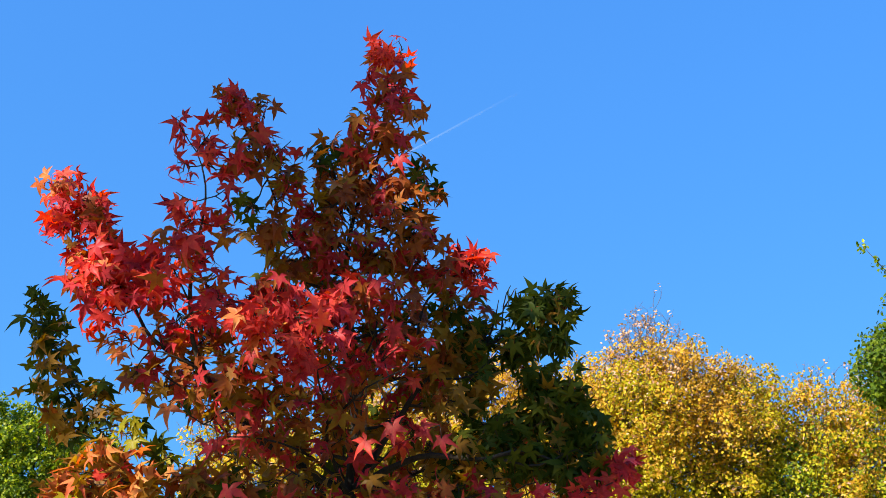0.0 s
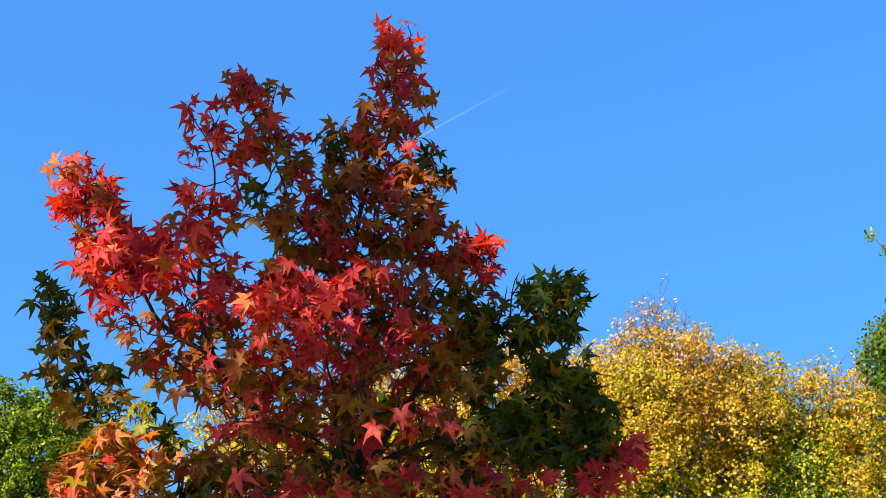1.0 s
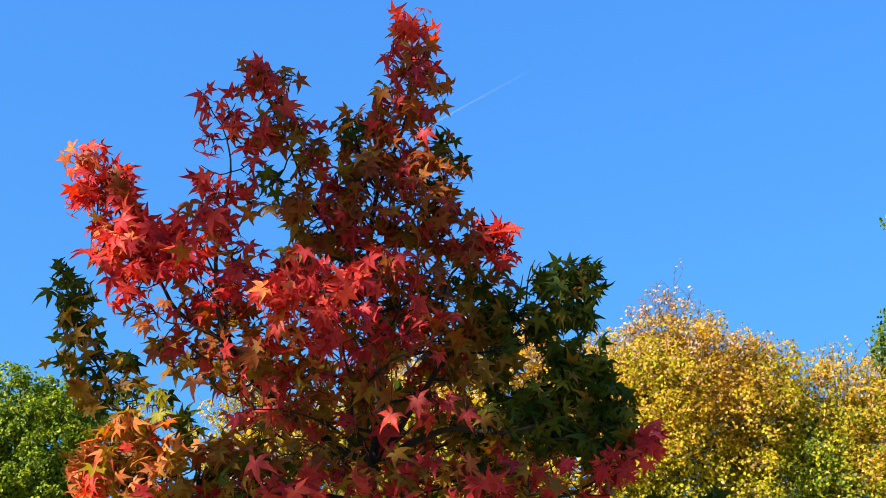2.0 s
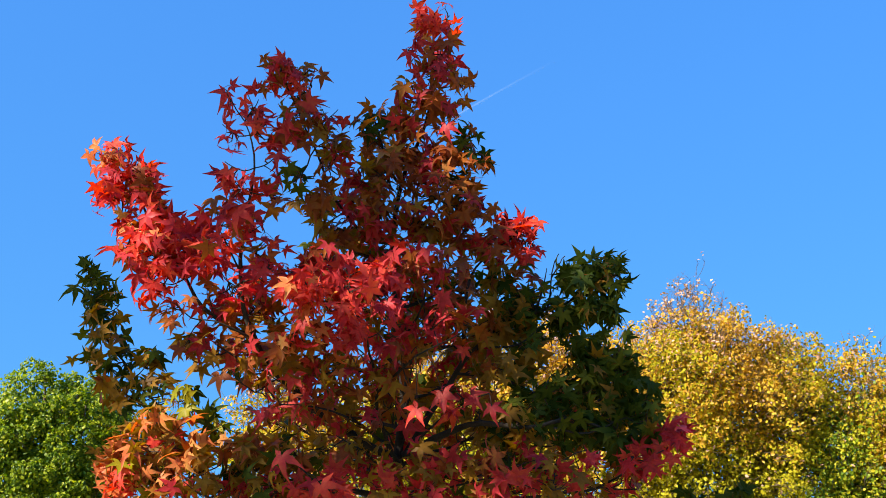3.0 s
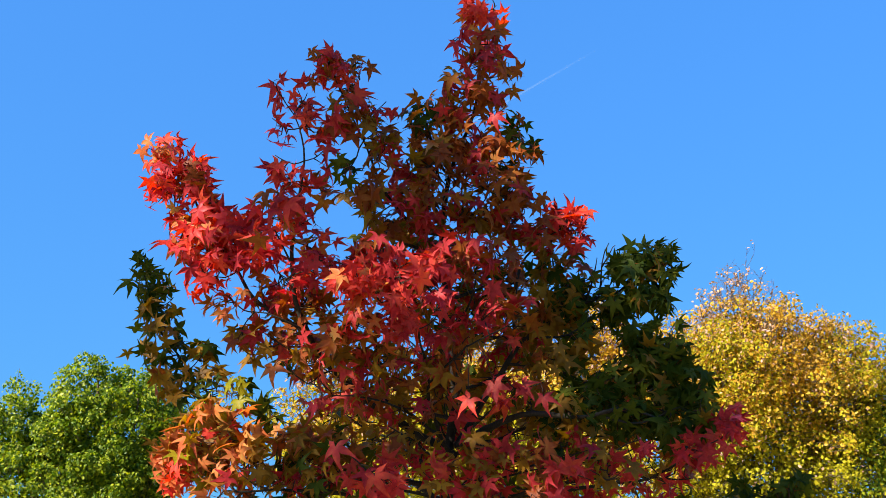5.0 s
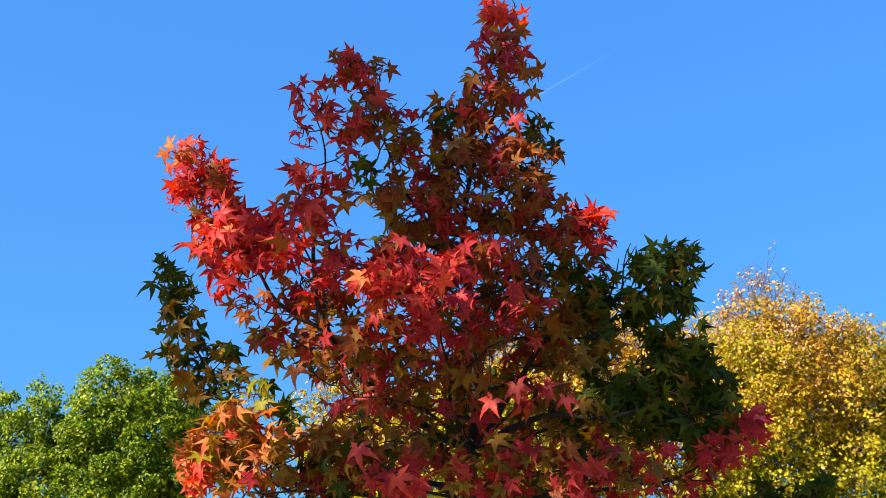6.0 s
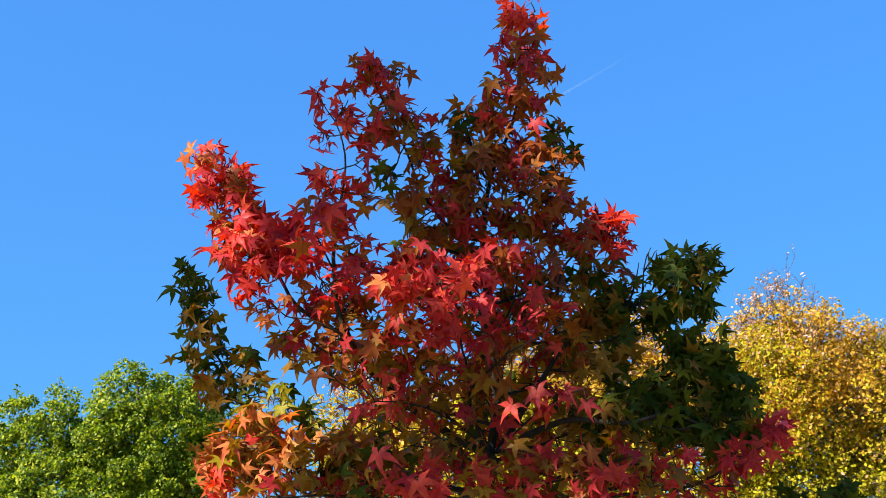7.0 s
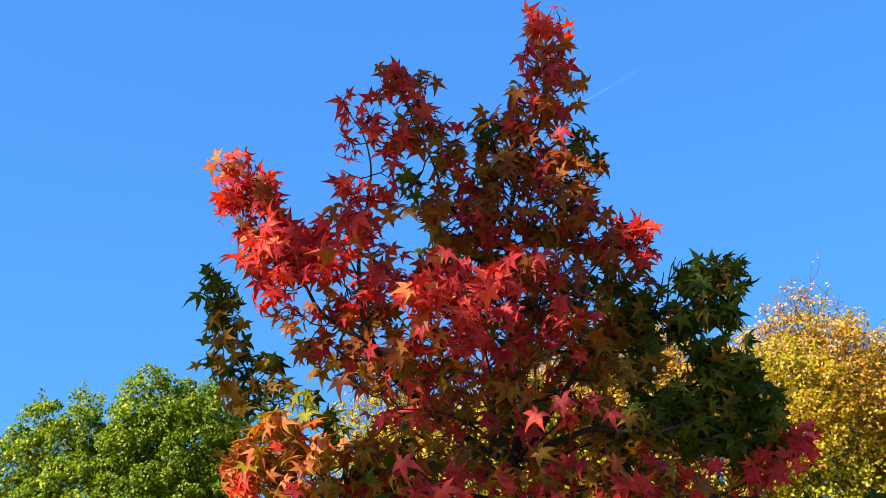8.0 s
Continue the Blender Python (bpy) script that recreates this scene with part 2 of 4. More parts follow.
def leaf_at(place, colour, stem, size=None, out=None, face=None, tip=None):
    """One leaf, whose face looks outward and up and whose tip hangs."""
    size = size or rng.uniform(0.11, 0.185)
    face = face or (unit(rng) * 0.9 + Vector((-0.1, -0.6, 0.2)) + (out or Vector()) * 0.3).normalized()
    tip = tip or unit(rng) * 0.8 + Vector((0, 0, -0.75)) + (out or Vector()) * 0.5
    tip = (tip - tip.dot(face) * face)
    tip = tip.normalized() if tip.length > 0.05 else face.orthogonal().normalized()
    turn = Matrix((tip.cross(face), tip, face)).transposed().to_4x4()
    shape = rng.randrange(len(SHAPES))
    m = Matrix.Translation(place) @ turn @ Matrix.Scale(size, 4)
    placed.append((place, m, shape, colour, stem))


def foliage(line, count, spread, palette, start=0.0, end=1.0, behind=0.06, scale=1.0):
    """Leafy twigs round the stretch of a limb between start and end."""
    done, count = 0, count * 1.08 * (1.15 if palette.startswith("green") else 1)
    while done < count:
        t = start + (end - start) * rng.random()
        i = min(int(t * (len(line) - 1)), len(line) - 2)
        root = line[i].lerp(line[i + 1], rng.random())
        ahead = (line[i + 1] - line[i]).normalized()
        out = (unit(rng) + ahead * 0.5 + Vector((0, 0, 0.3))).normalized()
        length = spread * rng.uniform(0.3, 1.08)
        end_point = root + out * length + Vector((0, behind, 0))
        bend = root.lerp(end_point, 0.5) + Vector((0, 0, -0.12 * length)) + unit(rng) * 0.02
        tube(twig_mesh, [root, bend, end_point], 0.0062, 0.0026, 4)
        tone = pick(palette)
        for k in range(rng.randint(2, 4)):
            at = bend.lerp(end_point, rng.uniform(0.1, 1.0)) if k else end_point
            stalk = (unit(rng) + out * 0.4 + Vector((0, 0.7, -0.2))).normalized() * rng.uniform(0.04, 0.085)
            leaf_at(at + stalk, tone if rng.random() < 0.75 else pick(palette), OWNER[id(line)], scale * rng.uniform(0.11, 0.185), out)
            tube(twig_mesh, [at, at + stalk * 0.5 + Vector((0, 0, 0.006)), at + stalk], 0.0016, 0.0013, 3, 1)
            done += 1


def forks(line, count, reach, palette="", leaves=5, start=0.15, end=0.95):
    """Thin crooked side branches that stand out on the walker's side of a limb, leafy at their ends."""
    for k in range(count):
        root = line[int((start + (end - start) * (k + rng.random()) / count) * (len(line) - 1))]
        i = line.index(root)
        ahead = (line[min(i + 2, len(line) - 1)] - line[max(i - 2, 0)]).normalized()
        run = (ahead * 0.7 + unit(rng) * 0.75 + Vector((0, -0.65, 0.45))).normalized() * reach * rng.uniform(0.6, 1.2)
        kink = unit(rng) * run.length * 0.16
        side = limb([root, root + run * 0.35 + kink, root + run * 0.7 - kink * 0.5, root + run], 0.0085, 0.003)
        if palette:
            foliage(side, leaves, reach * 0.35, palette, 0.45, 1.0, 0.05)


def spray_of(heart, wide, high, count, palette, deep=0.17):
    """A leafy spray: a side branch from the nearest stem into a clump, its twigs, and a leaf on a stalk at each twig's end and sides."""
    heart = Vector(heart)
    line = min(LINES, key=lambda q: min((p - heart).length for p in q))
    root = min(line, key=lambda p: (p - heart).length + 0.4 * max(0.0, p.z - heart.z))
    run = heart - root
    sag = Vector((0, 0, -0.10 * run.length)) + unit(rng) * run.length * 0.10
    axis = smooth_path([root, root + run * 0.5 + sag, heart, heart + (run.normalized() + Vector((0, 0, 0.6))).normalized() * high * 0.6], 0.03)
    me = Mesh()
    tube(me, axis, 0.0035 + 0.004 * min(run.length, 0.8), 0.0022, 5, 0, 0.15)
    owner = part("branch", me.data("branch", [BARK]), sweetgum)
    done, count = 0, round(count * FULLNESS)
    while done < count:
        d = unit(rng) * rng.random() ** 0.4
        end = heart + Vector((d.x * wide, d.y * deep, d.z * high))
        start = min(axis, key=lambda p: (p - end).length + 0.5 * max(0.0, p.z - end.z + 0.03))
        out = (end - start).normalized()
        bend = start.lerp(end, 0.55) + Vector((0, 0, -0.05 * (end - start).length)) + unit(rng) * 0.012
        tube(twig_mesh, [start, bend, end], 0.0042, 0.002, 4)
        tone = pick(palette)
        for k in range(min(rng.randint(1, 3), count - done)):
            at = bend.lerp(end, rng.uniform(0.2, 1.0)) if k else end
            stalk = (unit(rng) + out * 0.5 + Vector((0, -0.15, -0.1))).normalized() * rng.uniform(0.035, 0.075)
            leaf_at(at + stalk, tone if rng.random() < 0.7 else pick(palette), owner, rng.triangular(0.085, 0.20, 0.145), out)
            tube(twig_mesh, [at, at + stalk * 0.5 + Vector((0, 0, 0.006)), at + stalk], 0.0015, 0.0012, 3, 1)
            done += 1


trunk_line = smooth_path([(AXIS.x - 0.02, AXIS.y + 0.02, -0.05), (AXIS.x + 0.02, AXIS.y, 0.7), (AXIS.x - 0.03, AXIS.y, 1.4), (-0.555, 6.225, 2.101), (-0.516, 6.124, 2.458), (-0.540, 6.051, 2.814), (-0.579, 5.944, 3.356), (-0.527, 5.887, 3.744), (-0.370, 5.783, 4.135), (-0.328, 5.635, 4.655)])
trunk_mesh = Mesh()
tube(trunk_mesh, trunk_line, lambda t: 0.082 - 0.12 * t if t < 0.42 else 0.024 * (1 - t) / 0.58 + 0.004, 0.005, 12, 0, 0.15)
LINES.append(trunk_line)
OWNER[id(trunk_line)] = part("trunk", trunk_mesh.data("trunk", [BARK]), sweetgum, "dark furrowed bark")

# second leader, up to the left of the top
limb([(-0.579, 5.941, 3.366), (-0.731, 5.875, 3.386), (-0.881, 5.711, 3.565), (-1.007, 5.575, 3.829), (-1.130, 5.438, 4.098), (-1.214, 5.364, 4.268)], 0.010, 0.003)
limb([(-0.561, 5.885, 3.744), (-0.637, 5.727, 3.918), (-0.689, 5.627, 4.073)], 0.009, 0.003)
# slender upright shoot and the long limb that carries it
limb([(-0.554, 6.219, 2.124), (-0.879, 5.915, 2.319), (-1.166, 5.683, 2.524), (-1.285, 5.517, 2.713), (-1.354, 5.363, 3.052), (-1.302, 5.330, 3.538), (-1.328, 5.304, 3.804), (-1.412, 5.306, 3.962)], 0.026, 0.003)
limb([(-1.166, 5.683, 2.524), (-1.039, 5.494, 2.660), (-0.937, 5.364, 2.769)], 0.008, 0.003)
# arm that reaches out to the left
limb([(-1.285, 5.517, 2.713), (-1.559, 5.562, 2.867), (-1.821, 5.649, 3.236), (-2.058, 5.695, 3.570), (-2.296, 5.747, 3.885)], 0.014, 0.004)
limb([(-1.202, 5.614, 2.575), (-1.349, 5.496, 2.592), (-1.471, 5.417, 2.664)], 0.008, 0.003)
# limbs towards the viewer's path, in the middle of the crown
limb([(-0.535, 6.088, 2.652), (-0.722, 5.589, 2.753), (-0.879, 5.163, 2.828), (-0.942, 5.033, 2.905)], 0.013, 0.004)
limb([(-0.540, 6.051, 2.814), (-0.652, 5.626, 3.000), (-0.794, 5.484, 3.103)], 0.011, 0.003)
limb([(-0.525, 6.105, 2.522), (-0.694, 5.651, 2.546), (-0.852, 5.443, 2.512)], 0.010, 0.003)
limb([(-0.540, 6.060, 2.782), (-0.397, 5.857, 2.972), (-0.357, 5.709, 3.133)], 0.010, 0.003)
# left column of olive leaves
limb([(-0.567, 6.273, 1.933), (-1.116, 6.055, 1.968), (-1.567, 6.037, 1.943), (-1.781, 6.102, 2.215), (-2.104, 6.189, 2.573), (-2.350, 6.195, 2.868), (-2.456, 6.119, 3.254)], 0.018, 0.003)
limb([(-1.567, 6.037, 1.943), (-1.828, 5.816, 1.937), (-2.037, 5.594, 1.941)], 0.010, 0.003)
limb([(-1.814, 6.101, 2.215), (-1.933, 5.883, 2.225), (-2.043, 5.784, 2.184)], 0.007, 0.003)
limb([(-1.148, 6.053, 1.968), (-1.306, 5.825, 2.185), (-1.490, 5.842, 2.272)], 0.008, 0.003)
# great limb to the right, and its leaders
limb([(-0.497, 6.208, 2.171), (-0.226, 6.096, 2.611), (-0.058, 6.055, 2.786), (0.227, 6.052, 2.959), (0.465, 6.091, 3.051), (0.669, 6.043, 3.258)], 0.022, 0.004)
limb([(0.499, 6.085, 3.077), (0.644, 6.045, 3.065), (0.726, 6.022, 2.980)], 0.006, 0.003)
limb([(-0.535, 6.087, 2.619), (-0.332, 5.866, 2.774), (-0.200, 5.779, 2.918)], 0.010, 0.003)
limb([(0.260, 6.049, 2.975), (0.312, 6.006, 3.135), (0.330, 5.981, 3.225)], 0.007, 0.002)
limb([(0.334, 6.056, 3.003), (0.364, 6.000, 3.202), (0.402, 5.971, 3.311)], 0.007, 0.002)
limb([(0.360, 6.007, 3.176), (0.418, 5.986, 3.260), (0.439, 5.976, 3.298)], 0.005, 0.002)
limb([(-0.159, 6.075, 2.697), (-0.144, 6.038, 3.115), (-0.017, 6.038, 3.322), (0.161, 6.010, 3.453)], 0.012, 0.003)
limb([(-0.562, 5.899, 3.696), (-0.315, 5.927, 3.827), (-0.120, 5.936, 3.944)], 0.008, 0.003)
limb([(-0.579, 5.944, 3.356), (-0.270, 6.039, 3.451), (-0.069, 6.043, 3.654)], 0.009, 0.003)
limb([(-0.210, 6.095, 2.618), (0.036, 5.995, 2.579), (0.307, 5.987, 2.478), (0.485, 5.960, 2.605), (0.696, 5.950, 2.683)], 0.010, 0.003)
limb([(-0.042, 6.058, 2.777), (0.152, 5.951, 2.754), (0.316, 5.919, 2.895)], 0.009, 0.003)
limb([(-0.514, 6.212, 2.155), (-0.129, 5.858, 2.298), (0.193, 5.729, 2.266), (0.435, 5.702, 2.300), (0.704, 5.724, 2.205)], 0.025, 0.005)
limb([(0.390, 5.901, 2.323), (0.616, 5.908, 2.452), (0.863, 5.932, 2.597)], 0.010, 0.003)
# low limbs with crimson leaves
limb([(-0.559, 6.310, 1.805), (0.099, 5.937, 1.892), (0.549, 5.791, 1.943), (0.777, 5.663, 2.068), (0.957, 5.642, 2.177)], 0.016, 0.003)
limb([(-0.565, 6.296, 1.853), (-0.801, 5.626, 1.888), (-1.022, 5.308, 2.046)], 0.012, 0.003)
limb([(-0.558, 6.287, 1.885), (-0.238, 5.745, 1.947), (0.118, 5.544, 1.991)], 0.012, 0.003)
limb([(-0.549, 6.242, 2.044), (-0.711, 5.871, 2.140), (-0.840, 5.636, 2.208)], 0.010, 0.003)
limb([(-0.562, 6.361, 1.630), (0.265, 6.277, 1.646), (1.018, 6.119, 1.798), (1.418, 6.044, 1.957)], 0.018, 0.004)
# smaller stems inside the crown
limb([(-0.55, 6.22, 2.08), (-0.63, 5.95, 2.31), (-0.65, 5.65, 2.54), (-0.68, 5.40, 2.73), (-0.74, 5.25, 2.89)], 0.013, 0.003)
limb([(-0.62, 6.12, 2.22), (-0.78, 5.75, 2.32), (-0.96, 5.50, 2.35), (-1.11, 5.40, 2.34)], 0.010, 0.003)
limb([(-0.50, 6.15, 2.15), (-0.33, 5.95, 2.31), (-0.13, 5.80, 2.42), (-0.02, 5.75, 2.45)], 0.010, 0.003)
limb([(0.33, 5.73, 2.26), (0.51, 5.70, 2.23), (0.73, 5.75, 2.32)], 0.008, 0.003)
limb([(-0.39, 6.00, 1.93), (0.02, 5.75, 2.02), (0.32, 5.65, 2.06), (0.49, 5.60, 2.13)], 0.009, 0.003)
limb([(-1.35, 5.36, 3.05), (-1.40, 5.25, 3.16), (-1.43, 5.15, 3.23)], 0.006, 0.003)
limb([(-0.64, 5.78, 2.46), (-0.46, 5.55, 2.57), (-0.28, 5.45, 2.68), (-0.13, 5.45, 2.75)], 0.008, 0.003)
limb([(-1.01, 5.58, 3.83), (-1.04, 5.50, 3.71), (-1.08, 5.45, 3.60)], 0.005, 0.003)
limb([(-0.58, 5.94, 3.35), (-0.42, 5.80, 3.43), (-0.29, 5.70, 3.55)], 0.007, 0.003)
limb([(-1.28, 5.52, 2.71), (-1.39, 5.40, 2.75), (-1.53, 5.35, 2.78)], 0.007, 0.003)
limb([(-1.17, 5.68, 2.52), (-1.27, 5.50, 2.42), (-1.37, 5.40, 2.52)], 0.006, 0.003)

# leaves of the arm that reaches out
spray_of((-2.23, 5.72, 3.84), 0.10, 0.07, 21, "scarlet 3 orange 2")
spray_of((-2.11, 5.70, 3.72), 0.10, 0.10, 24, "scarlet 3 crimson 3 bronze 1")
spray_of((-1.98, 5.68, 3.63), 0.10, 0.10, 22, "crimson 4 bronze 3")
spray_of((-2.16, 5.65, 3.56), 0.09, 0.12, 18, "scarlet 3 crimson 2")
spray_of((-1.92, 5.62, 3.42), 0.15, 0.12, 40, "scarlet 4 crimson 3 orange 1 bronze 1")
spray_of((-1.73, 5.60, 3.34), 0.09, 0.10, 29, "crimson 4 scarlet 1")
spray_of((-2.04, 5.60, 3.30), 0.09, 0.10, 20, "scarlet 3 bronze 2 orange 1")
spray_of((-1.85, 5.58, 3.19), 0.15, 0.11, 37, "scarlet 4 crimson 3 orange 1 bronze 1")
spray_of((-1.61, 5.52, 3.14), 0.13, 0.12, 31, "crimson 4 scarlet 1")
spray_of((-1.85, 5.55, 3.04), 0.12, 0.07, 14, "scarlet 3 crimson 1")
# leaves of the upright shoot
spray_of((-1.46, 5.30, 4.04), 0.04, 0.04, 3, "crimson 4 scarlet 1")
spray_of((-1.30, 5.30, 3.98), 0.08, 0.06, 7, "crimson 4 scarlet 1")
spray_of((-1.44, 5.28, 3.83), 0.07, 0.07, 5, "crimson 4 scarlet 1")
spray_of((-1.27, 5.30, 3.83), 0.08, 0.08, 6, "crimson 3 scarlet 1 bronze 1")
spray_of((-1.41, 5.30, 3.62), 0.08, 0.08, 6, "crimson 4 scarlet 1")
spray_of((-1.20, 5.30, 3.65), 0.05, 0.05, 3, "crimson 4 scarlet 1")
spray_of((-1.35, 5.30, 3.49), 0.11, 0.08, 10, "crimson 2 scarlet 2")
spray_of((-1.19, 5.32, 3.49), 0.06, 0.10, 6, "crimson 3 bronze 2")
spray_of((-1.36, 5.20, 3.29), 0.12, 0.10, 18, "scarlet 4 crimson 3 orange 1 bronze 1")
spray_of((-1.22, 5.25, 3.27), 0.06, 0.08, 5, "crimson 2 bronze 1")
spray_of((-1.45, 5.20, 3.17), 0.10, 0.08, 10, "scarlet 4 crimson 3 orange 1 bronze 1")
spray_of((-1.23, 5.30, 3.15), 0.06, 0.06, 3, "olive 1 orange 1")
# leaves of the second leader
spray_of((-1.18, 5.38, 4.25), 0.10, 0.04, 14, "crimson 2 bronze 4 scarlet 1")
spray_of((-1.04, 5.40, 4.23), 0.05, 0.04, 4, "crimson 3 bronze 3")
spray_of((-1.22, 5.38, 4.16), 0.06, 0.06, 6, "scarlet 2 bronze 3")
spray_of((-1.05, 5.42, 4.11), 0.08, 0.08, 12, "bronze 5 crimson 2")
spray_of((-1.09, 5.45, 3.95), 0.09, 0.08, 12, "bronze 4 olive 3 crimson 2")
spray_of((-0.91, 5.50, 4.00), 0.07, 0.09, 8, "bronze 5 crimson 2")
spray_of((-1.13, 5.50, 3.83), 0.09, 0.07, 8, "bronze 5 crimson 2")
spray_of((-0.93, 5.52, 3.87), 0.10, 0.09, 11, "bronze 4 olive 3 crimson 2")
spray_of((-1.08, 5.45, 3.60), 0.07, 0.10, 6, "bronze 3 green 3")
spray_of((-0.92, 5.58, 3.73), 0.11, 0.10, 14, "bronze 5 crimson 2")
spray_of((-0.98, 5.62, 3.52), 0.10, 0.10, 12, "bronze 4 olive 2")
spray_of((-1.00, 5.65, 3.39), 0.06, 0.07, 4, "olive 1 green 1")
spray_of((-0.79, 5.70, 3.61), 0.12, 0.12, 17, "bronze 5 crimson 2")
spray_of((-0.86, 5.72, 3.39), 0.11, 0.10, 14, "bronze 4 olive 3 crimson 2")
# leaves round the top
spray_of((-0.70, 5.65, 4.04), 0.07, 0.03, 10, "bronze 4 green 2")
spray_of((-0.73, 5.66, 3.96), 0.06, 0.07, 6, "bronze 1 green 1")
spray_of((-0.57, 5.70, 4.05), 0.05, 0.05, 7, "bronze 3 crimson 1")
spray_of((-0.65, 5.72, 3.89), 0.11, 0.09, 15, "bronze 4 orange 1")
spray_of((-0.38, 5.63, 4.66), 0.03, 0.05, 6, "scarlet 1")
spray_of((-0.26, 5.63, 4.68), 0.06, 0.05, 6, "scarlet 4 crimson 1")
spray_of((-0.34, 5.65, 4.57), 0.08, 0.07, 9, "scarlet 3 orange 2 crimson 2")
spray_of((-0.47, 5.66, 4.48), 0.05, 0.06, 4, "crimson 4 scarlet 1")
spray_of((-0.25, 5.66, 4.48), 0.08, 0.06, 7, "crimson 3 bronze 1")
spray_of((-0.32, 5.70, 4.34), 0.12, 0.07, 20, "crimson 3 bronze 3")
spray_of((-0.18, 5.70, 4.29), 0.04, 0.10, 6, "bronze 2 green 1")
spray_of((-0.47, 5.72, 4.25), 0.07, 0.07, 8, "bronze 4 olive 3 crimson 2")
spray_of((-0.32, 5.72, 4.18), 0.11, 0.07, 16, "crimson 3 bronze 4")
spray_of((-0.50, 5.75, 4.08), 0.10, 0.09, 16, "bronze 5 crimson 2")
spray_of((-0.29, 5.75, 4.05), 0.07, 0.10, 8, "bronze 5 crimson 2")
# bronze leaves of the upper crown
spray_of((-0.48, 5.75, 3.87), 0.15, 0.10, 34, "bronze 5 orange 1 crimson 1")
spray_of((-0.29, 5.80, 3.87), 0.10, 0.09, 15, "bronze 5 crimson 2")
spray_of((-0.62, 5.75, 3.71), 0.14, 0.11, 32, "bronze 4 olive 3 crimson 2")
spray_of((-0.35, 5.75, 3.67), 0.14, 0.11, 34, "bronze 5 crimson 2")
spray_of((-0.65, 5.75, 3.46), 0.15, 0.10, 34, "crimson 3 bronze 3")
spray_of((-0.39, 5.75, 3.44), 0.15, 0.10, 36, "bronze 4 crimson 2 olive 2")
spray_of((-0.13, 5.90, 3.98), 0.11, 0.05, 14, "bronze 3 green 3")
spray_of((-0.07, 5.90, 3.85), 0.06, 0.06, 8, "green 3 bronze 1")
spray_of((-0.19, 5.85, 3.78), 0.09, 0.09, 13, "bronze 3 green 1")
spray_of((-0.17, 5.85, 3.60), 0.09, 0.10, 15, "bronze 5 crimson 2")
spray_of((-0.07, 5.95, 3.60), 0.08, 0.07, 10, "crimson 3 bronze 3")
spray_of((-0.13, 5.90, 3.44), 0.12, 0.09, 17, "bronze 4 olive 3 crimson 2")
spray_of((0.15, 5.98, 3.46), 0.13, 0.06, 26, "scarlet 4 crimson 3")
spray_of((0.21, 6.00, 3.39), 0.07, 0.06, 8, "scarlet 2 crimson 2")
spray_of((-0.03, 5.95, 3.35), 0.14, 0.11, 22, "crimson 3 bronze 3")
spray_of((0.07, 6.00, 3.21), 0.11, 0.13, 19, "bronze 2 green 2 olive 2")
spray_of((0.16, 6.02, 3.09), 0.05, 0.12, 7, "green 2 bronze 1")
# red leaves in the middle of the crown
spray_of((-0.87, 5.35, 3.09), 0.14, 0.09, 22, "scarlet 4 crimson 3 orange 1 bronze 1")
spray_of((-1.03, 5.30, 3.04), 0.09, 0.06, 8, "crimson 4 scarlet 1")
spray_of((-0.92, 5.15, 2.85), 0.14, 0.10, 34, "scarlet 5 orange 1")
spray_of((-0.75, 5.30, 2.95), 0.14, 0.11, 30, "scarlet 4 crimson 2")
spray_of((-0.59, 5.50, 3.10), 0.13, 0.10, 18, "crimson 4 scarlet 1")
spray_of((-0.41, 5.55, 3.14), 0.14, 0.11, 21, "crimson 3 bronze 3")
spray_of((-0.21, 5.65, 3.13), 0.12, 0.13, 17, "crimson 3 bronze 3")
spray_of((-1.20, 5.30, 3.03), 0.12, 0.06, 13, "crimson 4 scarlet 1")
spray_of((-1.42, 5.50, 3.00), 0.15, 0.10, 25, "crimson 3 scarlet 1 bronze 1")
spray_of((-1.52, 5.50, 2.88), 0.13, 0.10, 17, "bronze 3 crimson 2 orange 1")
spray_of((-1.31, 5.60, 2.90), 0.15, 0.11, 24, "bronze 3 olive 2 crimson 2 orange 1")
spray_of((-0.97, 5.30, 2.70), 0.14, 0.11, 24, "orange 3 bronze 3 scarlet 2")
spray_of((-0.75, 5.35, 2.75), 0.14, 0.11, 25, "scarlet 2 crimson 3")
spray_of((-0.55, 5.50, 2.81), 0.13, 0.13, 17, "crimson 4 scarlet 1")
spray_of((-0.34, 5.60, 2.83), 0.14, 0.13, 17, "crimson 3 bronze 3")
spray_of((-0.15, 5.70, 2.82), 0.12, 0.12, 12, "crimson 3 bronze 3")
spray_of((-1.67, 5.40, 2.86), 0.06, 0.06, 6, "orange 1 bronze 2")
spray_of((-1.61, 5.42, 2.71), 0.07, 0.09, 8, "olive 3 bronze 1")
spray_of((-1.51, 5.50, 2.63), 0.11, 0.09, 13, "bronze 3 crimson 2 olive 1")
spray_of((-1.33, 5.60, 2.70), 0.15, 0.11, 21, "bronze 3 olive 2 crimson 2 orange 1")
spray_of((-1.12, 5.50, 2.57), 0.15, 0.11, 20, "bronze 3 olive 2 crimson 2 orange 1")
spray_of((-0.88, 5.50, 2.54), 0.15, 0.11, 20, "bronze 3 olive 2 crimson 2 orange 1")
spray_of((-0.68, 5.65, 2.56), 0.13, 0.11, 14, "bronze 4 olive 3 crimson 2")
spray_of((-0.47, 5.60, 2.58), 0.12, 0.13, 8, "bronze 4 olive 3 crimson 2")
spray_of((-0.53, 5.75, 2.74), 0.07, 0.14, 10, "bronze 4 olive 3 crimson 2")
